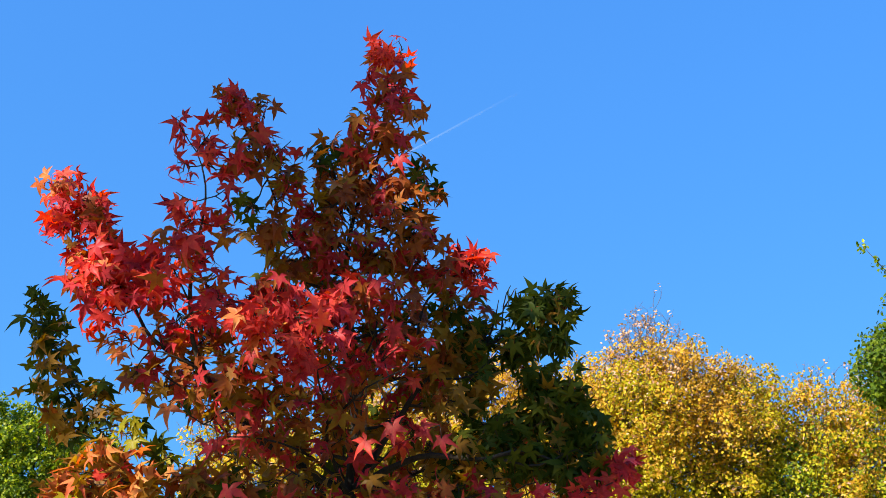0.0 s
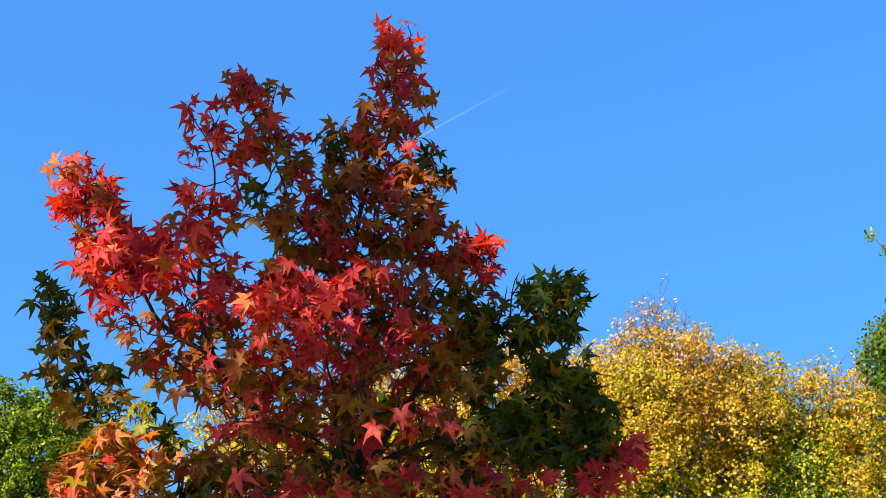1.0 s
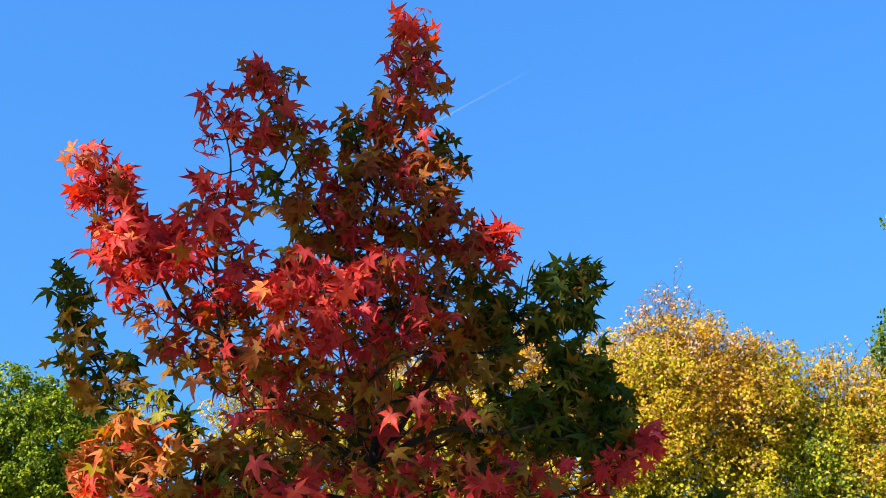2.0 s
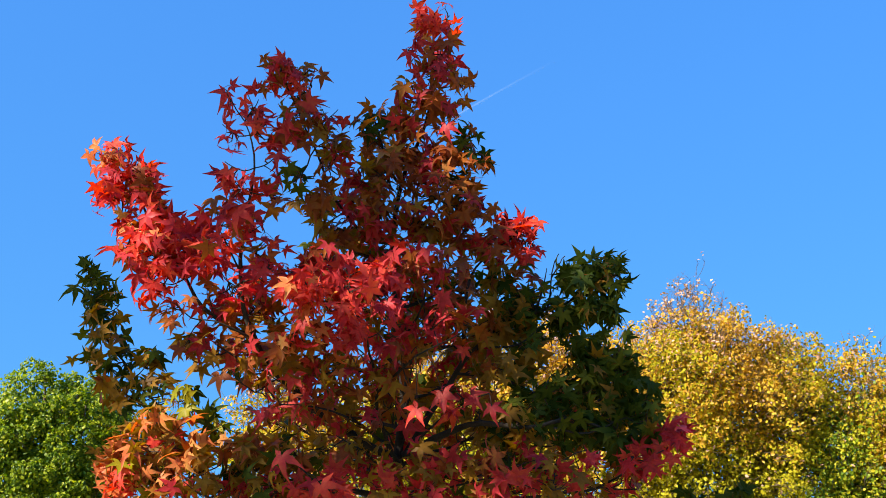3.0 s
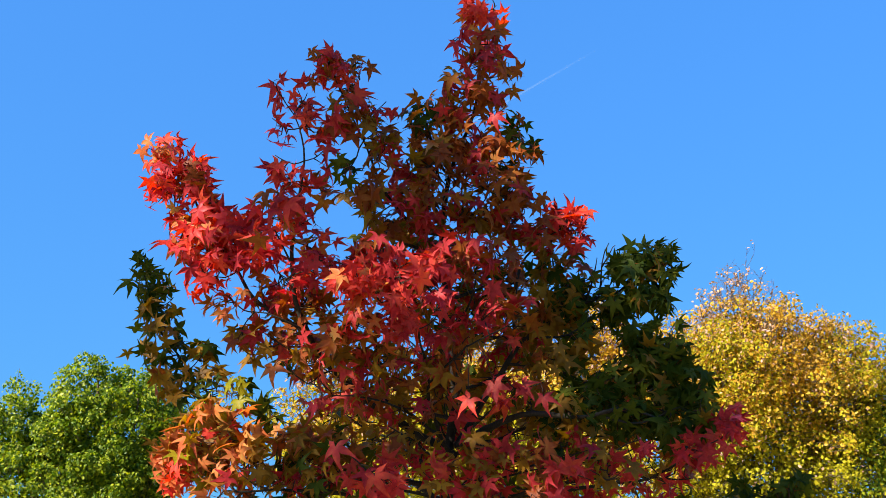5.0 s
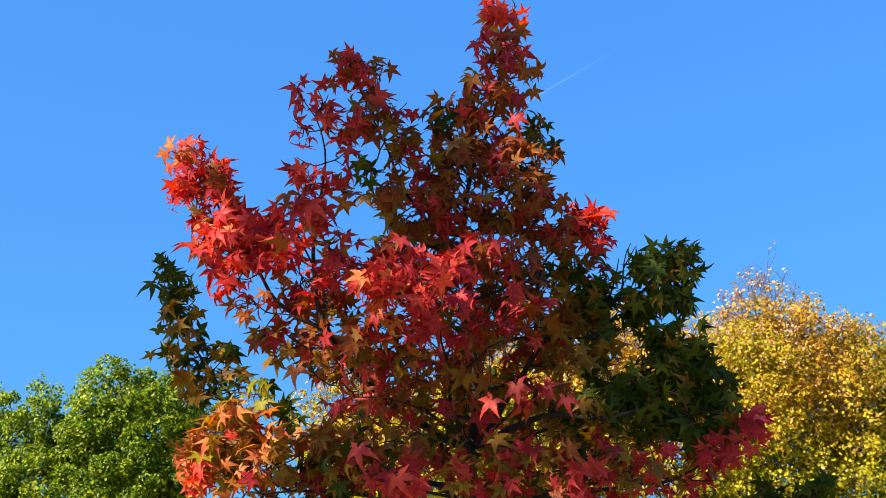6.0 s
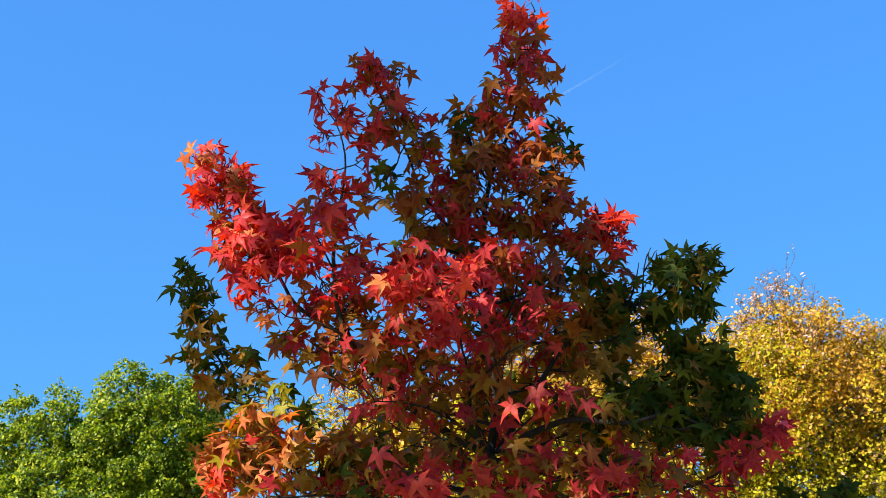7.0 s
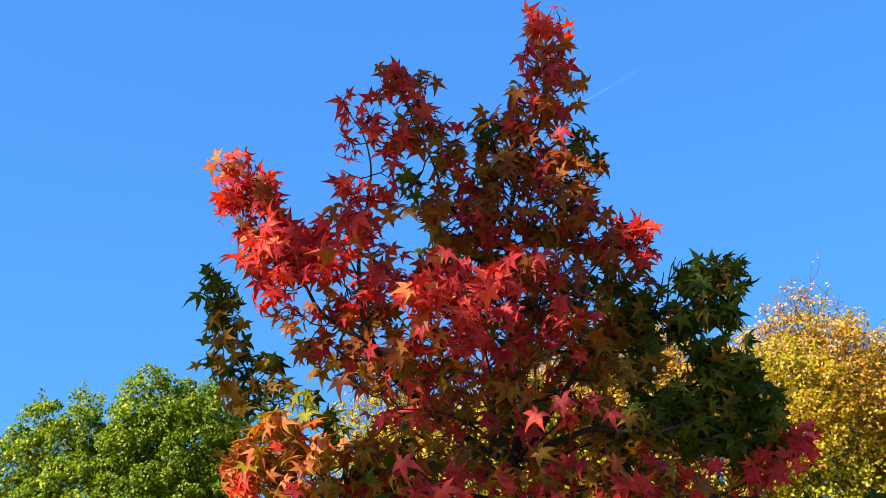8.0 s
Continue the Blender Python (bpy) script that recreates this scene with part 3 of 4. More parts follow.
spray_of((-0.53, 5.80, 2.43), 0.08, 0.13, 8, "crimson 3 bronze 3")
spray_of((-1.18, 5.50, 2.42), 0.11, 0.10, 11, "crimson 3 bronze 3")
spray_of((-0.98, 5.60, 2.33), 0.15, 0.10, 12, "bronze 4 olive 3 crimson 2")
spray_of((-0.78, 5.75, 2.32), 0.14, 0.11, 14, "bronze 4 olive 3 crimson 2")
spray_of((-0.59, 5.80, 2.36), 0.13, 0.12, 9, "bronze 4 olive 3 crimson 2")
spray_of((-0.19, 5.60, 2.43), 0.11, 0.08, 7, "crimson 4 scarlet 1")
# olive leaves of the left column
spray_of((-2.44, 6.12, 3.24), 0.05, 0.04, 10, "green 1")
spray_of((-2.42, 6.12, 3.09), 0.04, 0.07, 9, "green 14 olive 1")
spray_of((-2.33, 6.12, 3.15), 0.04, 0.04, 4, "green 14 olive 1")
spray_of((-2.39, 6.12, 2.96), 0.05, 0.08, 9, "green 14 olive 1")
spray_of((-2.26, 6.10, 3.02), 0.05, 0.06, 5, "olive 2 green 2 yellow 1")
spray_of((-2.29, 6.12, 2.85), 0.07, 0.08, 12, "green 4 olive 4")
spray_of((-2.38, 6.10, 2.72), 0.04, 0.07, 7, "green 4 olive 4")
spray_of((-2.20, 6.10, 2.71), 0.08, 0.10, 15, "green 14 olive 1")
spray_of((-2.04, 6.10, 2.68), 0.07, 0.07, 10, "green 4 olive 4")
spray_of((-2.21, 6.05, 2.52), 0.05, 0.08, 8, "olive 3 bronze 1")
spray_of((-1.95, 6.05, 2.50), 0.09, 0.10, 13, "green 4 olive 4")
spray_of((-2.09, 6.05, 2.46), 0.08, 0.10, 11, "green 4 olive 4")
spray_of((-1.71, 5.80, 2.39), 0.10, 0.09, 9, "yellow 3 green 2")
spray_of((-2.06, 5.80, 2.22), 0.09, 0.08, 6, "yellow 3 olive 2")
# orange leaves low on the left
spray_of((-1.86, 5.70, 2.26), 0.13, 0.08, 20, "orange 3 olive 3 bronze 2 yellow 1")
spray_of((-1.73, 5.70, 2.23), 0.10, 0.09, 16, "orange 3 scarlet 2")
spray_of((-2.04, 5.65, 2.09), 0.10, 0.08, 14, "bronze 2 orange 2 olive 2")
spray_of((-1.85, 5.60, 2.09), 0.14, 0.10, 28, "orange 3 olive 3 bronze 2 yellow 1")
spray_of((-1.65, 5.65, 2.13), 0.11, 0.10, 18, "orange 3 olive 3 bronze 2 yellow 1")
spray_of((-1.99, 5.60, 1.96), 0.11, 0.08, 20, "scarlet 3 orange 2")
spray_of((-1.78, 5.60, 1.98), 0.15, 0.09, 29, "orange 3 olive 3 bronze 2 yellow 1")
spray_of((-1.55, 5.60, 2.01), 0.13, 0.10, 22, "orange 3 olive 3")
spray_of((-1.57, 5.85, 2.29), 0.09, 0.05, 10, "green 2 yellow 2")
spray_of((-1.41, 5.70, 2.16), 0.13, 0.10, 22, "orange 3 olive 2 bronze 1")
spray_of((-1.29, 5.70, 2.03), 0.13, 0.10, 20, "olive 3 bronze 2 green 1")
spray_of((-1.40, 5.65, 1.92), 0.14, 0.07, 16, "olive 2 orange 2")
spray_of((-1.09, 5.75, 2.13), 0.15, 0.10, 16, "olive 3 green 2 bronze 1")
spray_of((-1.13, 5.70, 1.95), 0.15, 0.09, 20, "olive 2 bronze 2 crimson 1")
# crimson leaves low in the crown
spray_of((-0.90, 5.75, 2.14), 0.13, 0.10, 12, "olive 2 bronze 2")
spray_of((-0.89, 5.50, 1.94), 0.13, 0.08, 14, "crimson 2 scarlet 2")
spray_of((-0.74, 5.80, 2.07), 0.13, 0.09, 10, "olive 3 crimson 1")
spray_of((-0.53, 5.70, 1.98), 0.15, 0.10, 20, "bronze 3 olive 3 crimson 2")
spray_of((-0.32, 5.70, 2.08), 0.14, 0.10, 16, "crimson 2 olive 2 bronze 1")
spray_of((-0.34, 5.60, 1.92), 0.15, 0.07, 16, "crimson 2 bronze 3 olive 1")
spray_of((-0.13, 5.60, 2.01), 0.15, 0.10, 20, "crimson 3 olive 2 bronze 2")
spray_of((0.10, 5.55, 1.95), 0.15, 0.08, 20, "crimson 3 bronze 2 olive 1")
spray_of((0.08, 5.70, 2.10), 0.15, 0.08, 13, "olive 2 crimson 2 green 1")
spray_of((0.31, 5.60, 1.95), 0.14, 0.08, 15, "crimson 2 olive 2")
spray_of((0.56, 5.70, 1.99), 0.15, 0.08, 10, "crimson 2 olive 1")
spray_of((0.76, 5.65, 2.07), 0.12, 0.08, 13, "crimson 4 scarlet 1")
spray_of((0.93, 5.64, 2.21), 0.08, 0.07, 15, "crimson 1")
# green leaves of the great limb
spray_of((0.62, 6.05, 3.25), 0.09, 0.05, 18, "green 14 olive 1")
spray_of((0.74, 6.05, 3.28), 0.05, 0.04, 6, "green 14 olive 1")
spray_of((0.72, 6.05, 3.19), 0.08, 0.10, 21, "green 14 olive 1")
spray_of((0.52, 6.05, 3.17), 0.12, 0.08, 28, "green 14 olive 1")
spray_of((0.72, 6.02, 2.97), 0.07, 0.07, 11, "green 14 olive 1")
spray_of((0.60, 6.03, 2.99), 0.11, 0.09, 21, "green 14 olive 1")
spray_of((0.24, 6.05, 3.04), 0.11, 0.05, 14, "green 14 olive 1")
spray_of((0.40, 6.05, 2.95), 0.13, 0.08, 24, "green 14 olive 1")
spray_of((0.10, 6.05, 2.92), 0.14, 0.11, 22, "green 4 olive 4")
spray_of((-0.07, 6.00, 2.85), 0.11, 0.11, 13, "olive 2 bronze 1")
spray_of((0.64, 6.00, 2.75), 0.13, 0.11, 34, "green 14 olive 1")
spray_of((0.20, 6.00, 2.72), 0.10, 0.13, 25, "green 4 olive 4")
spray_of((0.46, 6.05, 2.84), 0.07, 0.06, 7, "green 14 olive 1")
spray_of((0.54, 5.95, 2.54), 0.15, 0.12, 48, "green 14 olive 1")
spray_of((0.72, 5.95, 2.58), 0.12, 0.13, 39, "green 14 olive 1")
spray_of((0.30, 5.95, 2.47), 0.16, 0.11, 45, "green 14 olive 1")
spray_of((0.03, 5.95, 2.60), 0.14, 0.11, 17, "olive 3 bronze 1")
spray_of((0.82, 5.90, 2.43), 0.09, 0.13, 31, "green 14 olive 1")
spray_of((0.65, 5.85, 2.30), 0.16, 0.12, 48, "green 14 olive 1")
spray_of((0.40, 5.85, 2.30), 0.16, 0.10, 42, "green 14 olive 1")
spray_of((0.15, 5.85, 2.30), 0.16, 0.12, 39, "green 4 olive 4")
spray_of((-0.07, 5.85, 2.33), 0.13, 0.10, 17, "olive 3 green 1")
spray_of((0.84, 5.80, 2.29), 0.07, 0.07, 14, "green 14 olive 1")
spray_of((0.19, 5.85, 2.16), 0.16, 0.07, 18, "olive 3 green 1")
spray_of((0.66, 5.85, 2.16), 0.09, 0.05, 10, "green 14 olive 1")
spray_of((1.24, 6.06, 1.84), 0.28, 0.20, 60, "green 14 olive 1")
spray_of((0.75, 6.15, 1.70), 0.35, 0.12, 12, "green 6 bronze 3 crimson 1")
forks(trunk_line, 8, 0.30, start=0.40, end=0.52)
forks(trunk_line, 6, 0.25, start=0.55, end=0.75)
# boughs on the far side of the crown
for k in range(14):
    z = 1.75 + 0.115 * k
    reach = 0.30 + 0.58 * (3.5 - z)
    a = radians(12 + 156 * ((k * 0.382) % 1))
    root = min(trunk_line, key=lambda p: abs(p.z - z))
    tip = root + Vector((math.cos(a) * reach, math.sin(a) * reach * 0.8, 0.30 * reach + 0.1))
    limb([root, root.lerp(tip, 0.5) + Vector((0, 0, -0.03)), tip], 0.012, 0.003)
    for t in (0.35, 0.68, 1.0):
        spray_of(root.lerp(tip, t) + unit(rng) * 0.08, 0.22, 0.18, 17, "olive 4 bronze 4 crimson 2 green 2")
spray_of((0.34, 6.05, 3.01), 0.11, 0.06, 16, "green 6 olive 1")
spray_of((0.28, 6.05, 2.83), 0.08, 0.08, 9, "green 6 olive 1")
spray_of((0.19, 6.05, 2.98), 0.09, 0.08, 10, "green 6 olive 1")
# lowest whorl, under the view
for k in range(7):
    a = k * 2.4 + 0.4
    z = 1.25 + 0.09 * k
    tip = Vector((AXIS.x + math.cos(a) * 1.35, AXIS.y + math.sin(a) * 1.2, z + 0.25))
    b = limb([(AXIS.x, AXIS.y, z), Vector((AXIS.x, AXIS.y, z)).lerp(tip, 0.5) + Vector((0, 0, 0.12)), tip], 0.018, 0.004)
    foliage(b, 55, 0.26, "bronze 3 crimson 3 green 3", 0.3, 1.0)


def lone_leaf(place, colour, size, tip):
    """A large leaf that stands clear of the rest, on a long stalk from the nearest stem."""
    place = Vector(place)
    line = min(LINES, key=lambda q: min((p - place).length for p in q))
    root = min(line, key=lambda p: (p - place).length)
    tube(twig_mesh, [root, root.lerp(place, 0.5) + Vector((0, 0, 0.02)), place], 0.003, 0.0015, 4)
    leaf_at(place, colour, OWNER[id(line)], size, None, Vector((-0.35, -0.85, 0.3)).normalized(), Vector(tip))


lone_leaf((-0.382, 5.220, 2.294), "scarlet", 0.17, (-0.7, 0, -0.7))
lone_leaf((-0.263, 5.456, 2.402), "crimson", 0.19, (0.3, 0, -1))
lone_leaf((-0.007, 5.538, 2.347), "crimson", 0.15, (0.1, 0, -1))
lone_leaf((-1.045, 5.199, 2.059), "crimson", 0.19, (0.1, 0, -1))
lone_leaf((-1.298, 5.009, 3.278), "scarlet", 0.21, (-0.2, 0, -1))
lone_leaf((-1.394, 5.069, 3.159), "scarlet", 0.18, (-0.6, 0, -0.6))
lone_leaf((-1.028, 5.338, 2.481), "scarlet", 0.20, (-0.2, 0, -1))
lone_leaf((-0.853, 5.249, 1.923), "scarlet", 0.20, (0.4, 0, -0.8))
lone_leaf((-0.742, 5.270, 1.869), "scarlet", 0.18, (-0.4, 0, -0.8))
lone_leaf((-1.902, 5.427, 3.264), "scarlet", 0.19, (-0.4, 0, -0.9))
lone_leaf((-1.432, 5.415, 2.497), "orange", 0.19, (0.1, 0, -1))
lone_leaf((-1.104, 5.345, 3.164), "scarlet", 0.10, (0.6, 0, -0.4))
lone_leaf((-1.696, 5.751, 2.365), "yellow", 0.18, (0.5, 0, -0.8))

part("twig_growth", twig_mesh.data("twig_growth", [TWIG, LEAF["bronze"]]), sweetgum, "thin brown leaf-bearing twigs", kind="stuff")


def hang_leaves():
    """The leaves on the walker's side are parts of their own, the rest are joined by colour."""
    leaf_data = {}
    placed.sort(key=lambda e: e[0].y - 0.15 * e[0].z)
    near = [e for e in placed if 1.9 < e[0].z < 5.0][:300]
    chosen = {id(e) for e in near}
    for place, m, shape, colour, stem in near:
        if (shape, colour) not in leaf_data:
            me = Mesh()
            me.add(*SHAPES[shape])
            leaf_data[shape, colour] = me.data("leaf", [LEAF[colour]])
        ob = new("leaf", leaf_data[shape, colour])
        ob.parent = stem
        ob.matrix_basis = m
    for colour, mat in LEAF.items():
        me = Mesh()
        for e in placed:
            if e[3] == colour and id(e) not in chosen:
                verts, faces = SHAPES[e[2]]
                me.add([e[1] @ v for v in verts], faces)
        if me.v:
            part(colour + "_foliage", me.data(colour + "_foliage", [mat]), sweetgum, colour + " star-shaped leaves", kind="stuff")


hang_leaves()


# ---------------------------------------------------------------- trees behind
def shade_gap(place, gaps):
    """Whether a place lies in one of a crown's openings, which run along the sun's rays."""
    for at, radius in gaps:
        off = place - Vector(at)
        if (off - off.dot(TO_SUN) * TO_SUN).length < radius:
            return True
    return False


def crown_tree(name, label, base, lobes, leaf_size, count, mats, chooser, seed, trunk_r, bark, group="", bare=0, bare_lobe=0, puff=0.16, per_puff=40, gaps=(), spires=0.0, last=None):
    """A broadleaf tree: trunk, limbs to each lobe of the crown, twigs, and leaves in clumps through the lobes."""
    r = random.Random(seed)
    root = tagged(new(name), label, "tree", group)
    root.location = base
    base = Vector(base)
    lobes = [(Vector(q[0]), Vector(q[1]), q[2] if len(q) > 2 else 1.0) for q in lobes]
    top = max(lobes, key=lambda q: q[0].z)[0]
    trunk = Mesh()
    line = smooth_path([base - Vector((0, 0, 0.1)), base.lerp(top, 0.3) * 0.6 + Vector((base.x, base.y, base.lerp(top, 0.3).z)) * 0.4, base.lerp(top, 0.65), top], 0.25)
    tube(trunk, line, trunk_r, trunk_r * 0.12, 10, 0, 0.15)
    part("trunk", trunk.data("trunk", [bark]), root)
    twigs, leaves = Mesh(), Mesh()
    total = sum(s.x * s.y * s.z * w for _, s, w in lobes)
    for c, s, w in lobes:
        start = line[int(len(line) * r.uniform(0.35, 0.6))]
        me = Mesh()
        tube(me, smooth_path([start, start.lerp(c, 0.5) + unit(r) * 0.15, c, c + Vector((0, 0, s.z * 0.5))], 0.2), trunk_r * 0.4, 0.008, 7, 0, 0.15)
        part("limb", me.data("limb", [bark]), root)
        share = int(count * w * s.x * s.y * s.z / total)
        puffs = max(10, int(share / per_puff))
        for _ in range(puffs):
            d = unit(r)
            reach = r.random() ** 0.3
            bumpy = 1 + 0.18 * noise.noise(d * 2.3 + c) + 0.14 * noise.noise(d * 6.0 + c)
            heart = c + Vector((d.x * s.x, d.y * s.y, d.z * s.z)) * reach * bumpy
            if shade_gap(heart, gaps):
                continue
            out = (Vector((d.x / s.x, d.y / s.y, d.z / s.z)).normalized() + Vector((0, 0, 0.35))).normalized()
            span = puff * r.uniform(0.6, 1.35)
            for _ in range(2):
                side = unit(r)
                tube(twigs, [heart - out * span * 1.4 + side * span * 0.3, heart + side * span * 0.3, heart + (out + side).normalized() * span * 1.05], 0.004, 0.0015, 3)
            for _ in range(int(r.uniform(0.6, 1.4) * per_puff)):
                off = unit(r)
                off = off if off.dot(out) > -0.3 else -off
                at = heart + off * span * (0.45 + 0.6 * r.random() ** 0.6)
                one_leaf(leaves, r, at, (off + out * 0.5).normalized(), leaf_size * r.uniform(0.65, 1.2), chooser(heart, r))
            if out.z > 0.55 and reach > 0.85 and r.random() < spires:
                tall = r.uniform(0.12, 0.26)
                lean = Vector((r.gauss(0, 0.12), r.gauss(0, 0.12), 1))
                tube(twigs, [heart, heart + lean * (span + tall) * 0.5, heart + lean * (span + tall)], 0.006, 0.002, 3)
                for _ in range(int(150 * tall)):
                    k = r.random()
                    at = heart + lean * (span * 0.6 + tall * k) + unit(r) * (0.13 - 0.08 * k)
                    one_leaf(leaves, r, at, (unit(r) + Vector((0, 0, 0.6))).normalized(), leaf_size * r.uniform(0.7, 1.15), chooser(heart, r))
    if bare:
        c, s, _ = lobes[bare_lobe]
        for _ in range(bare):
            x, y = r.gauss(0, 0.42), r.gauss(0, 0.4)
            foot = c + Vector((x * s.x, y * s.y, s.z * math.sqrt(max(0.0, 1 - x * x - y * y)) * 0.9))
            tip = foot + Vector((r.gauss(0, 0.12) + 0.1 * x, r.gauss(0, 0.1), r.uniform(0.2, 0.62) * (1.05 - min(1, abs(x)))))
            spray(twigs, leaves, r, foot, tip - foot, 0.006, leaf_size, len(mats) - 1 if last is None else last, 2)
    part("twig_growth", twigs.data("twig_growth", [bark]), root, kind="stuff")
    part("crown", leaves.data("crown", mats, False), root, kind="stuff")
    return root


def spray(twigs, leaves, r, foot, run, thick, leaf_size, slot, depth):
    """A thin bare shoot that forks, with a few last leaves at its ends."""
    tip = foot + run
    bow = foot.lerp(tip, 0.55) + unit(r) * run.length * 0.14
    tube(twigs, [foot, foot.lerp(bow, 0.5) + unit(r) * run.length * 0.04, bow, tip], thick, thick * 0.35, 3)
    if depth:
        for _ in range(r.randint(2, 3)):
            q = bow.lerp(r.choice((foot, tip)), r.uniform(0.05, 0.7))
            spray(twigs, leaves, r, q, (run.normalized() + unit(r) * 0.85).normalized() * run.length * r.uniform(0.3, 0.6), thick * 0.6, leaf_size, slot, depth - 1)
    elif r.random() < 0.55:
        for _ in range(r.randint(1, 3)):
            one_leaf(leaves, r, tip + unit(r) * 0.03, Vector((0, 0, 1)), leaf_size * r.uniform(0.7, 1.15), slot)


def one_leaf(mesh, r, at, out, size, slot):
    """A small pointed oval leaf, folded along its midrib."""
    face = (unit(r) * 0.9 + out * 0.7 + TO_SUN * 0.4).normalized()
    tip = unit(r) + Vector((0, 0, -0.35))
    tip = tip - tip.dot(face) * face
    tip = tip.normalized() if tip.length > 0.05 else face.orthogonal().normalized()
    side = tip.cross(face)
    w = size * r.uniform(0.26, 0.36)
    droop = face * (-size * r.uniform(0.02, 0.18))
    lift = face * (size * r.uniform(0.0, 0.10))
    mesh.add([at - tip * size * 0.5, at - tip * size * 0.12 + side * w + lift, at + tip * size * 0.22 + side * w * 0.75 + lift, at + tip * size * 0.5 + droop,
              at + tip * size * 0.22 - side * w * 0.75 + lift, at - tip * size * 0.12 - side * w + lift, at + tip * size * 0.06],
             [(0, 1, 6), (1, 2, 6), (2, 3, 6), (3, 4, 6), (4, 5, 6), (5, 0, 6)], slot)


def golden(heart, r):
    """Mostly gold high up, greener low down, a few dry pale leaves."""
    green = 0.66 - 0.58 * (heart.z - 3.2) + 0.9 * noise.noise(heart * 0.9)
    x = r.random()
    return 2 if x > 0.97 - 0.10 * max(0.0, heart.z - 3.3) else 1 if x < green else 0


def greener(heart, r):
    """As golden, with more green left low in the crown."""
    return 3 if r.random() < 0.5 - 0.55 * (heart.z - 2.9) + 1.1 * noise.noise(heart * 1.1) else golden(heart, r)


def plain(heart, r):
    return 0


crown_tree("golden_tree", "bushy tree with golden yellow autumn leaves and bare top twigs", (2.81, 14.39, 0.00),
           [((2.85, 13.47, 3.23), (1.35, 1.2, 1.45)), ((2.14, 13.16, 3.44), (0.85, 0.9, 0.9)), ((3.61, 13.69, 3.35), (0.85, 0.9, 0.85)), ((2.62, 13.07, 3.85), (0.8, 0.8, 0.75)), ((1.42, 13.46, 2.99), (1.0, 0.9, 1.3)), ((3.88, 13.55, 3.87), (0.5, 0.7, 0.5), 1.2), ((4.14, 13.60, 3.44), (0.5, 0.6, 0.5), 1.2), ((3.10, 13.94, 2.39), (1.5, 0.8, 0.75)), ((2.97, 14.00, 1.41), (1.6, 1.0, 0.8), 0.6)],
           0.049, 105000, [GOLD, LIME, PALE], golden, 11, 0.13, GREYBARK, "golden trees", 66, 3, puff=0.17)
crown_tree("golden_tree", "bushy golden autumn tree turning green lower down", (5.31, 14.74, 0.00),
           [((5.00, 13.72, 3.14), (1.05, 1.0, 1.1)), ((5.79, 13.95, 2.88), (1.1, 1.0, 1.25)), ((4.48, 13.58, 2.43), (1.1, 0.9, 0.9)), ((5.33, 14.34, 1.41), (1.4, 1.0, 0.8))],
           0.051, 66000, [GOLD, LIME, PALE, OAK], greener, 12, 0.11, GREYBARK, "golden trees", 8, 0, last=2)
crown_tree("golden_tree", "lower yellow and green autumn tree behind the sweetgum", (-1.37, 14.59, 0.00),
           [((-1.48, 13.82, 2.64), (1.5, 1.0, 1.1)), ((-0.37, 13.57, 2.97), (1.1, 0.9, 1.2), 1.2), ((-2.73, 13.87, 2.94), (0.72, 0.75, 0.78)), ((0.62, 13.52, 3.36), (0.9, 0.8, 1.3), 1.2), ((-0.82, 13.87, 3.30), (0.8, 0.8, 0.85), 1.2), ((-1.20, 14.21, 1.33), (1.7, 1.0, 0.8), 0.6)],
           0.058, 78000, [GOLD, LIME, PALE], golden, 13, 0.12, GREYBARK, "golden trees", 50, 2)
crown_tree("oak_tree", "dense round-crowned green oak in full leaf", (-6.79, 16.56, 0.00),
           [((-6.32, 15.35, 2.89), (1.1, 1.1, 1.15)), ((-5.78, 15.00, 3.47), (0.6, 0.65, 0.58)), ((-6.43, 15.09, 3.77), (0.5, 0.55, 0.5)), ((-7.15, 15.20, 3.25), (0.6, 0.65, 0.58)), ((-7.86, 15.20, 3.09), (0.75, 0.8, 0.72)), ((-8.49, 15.33, 2.53), (0.65, 0.7, 0.7)), ((-5.56, 15.55, 3.07), (0.8, 0.8, 0.7)), ((-6.95, 15.00, 2.25), (1.9, 0.9, 0.8), 1.2), ((-7.10, 15.98, 1.28), (1.9, 1.2, 0.8), 0.6)],
           0.061, 104000, [OAK], plain, 14, 0.16, GREYBARK, puff=0.175, per_puff=105, spires=0.12)
crown_tree("far_tree", "distant bluish green tree behind the oak", (-13.81, 23.84, 0.00),
           [((-14.01, 22.79, 3.05), (1.6, 1.6, 1.5)), ((-15.25, 22.69, 3.17), (1.6, 1.6, 1.4)), ((-14.40, 23.29, 1.26), (2.4, 2.0, 1.6))],
           0.10, 12000, [DEEP], plain, 15, 0.2, GREYBARK, puff=0.3, per_puff=60)
evergreen = crown_tree("evergreen_tree", "tall dark green broadleaf tree with one long sprig", (7.71, 15.06, 0.00),
           [((5.53, 12.22, 4.08), (0.56, 0.6, 0.50), 3.5), ((6.18, 12.32, 4.46), (0.8, 0.8, 0.8)), ((7.64, 12.38, 5.56), (1.35, 1.25, 1.4)), ((6.56, 12.94, 3.19), (0.65, 0.6, 0.6)), ((7.50, 13.12, 3.28), (1.3, 1.0, 1.2))],
           0.058, 70000, [DEEP], plain, 16, 0.17, GREYBARK, puff=0.17, per_puff=70, spires=0.08)


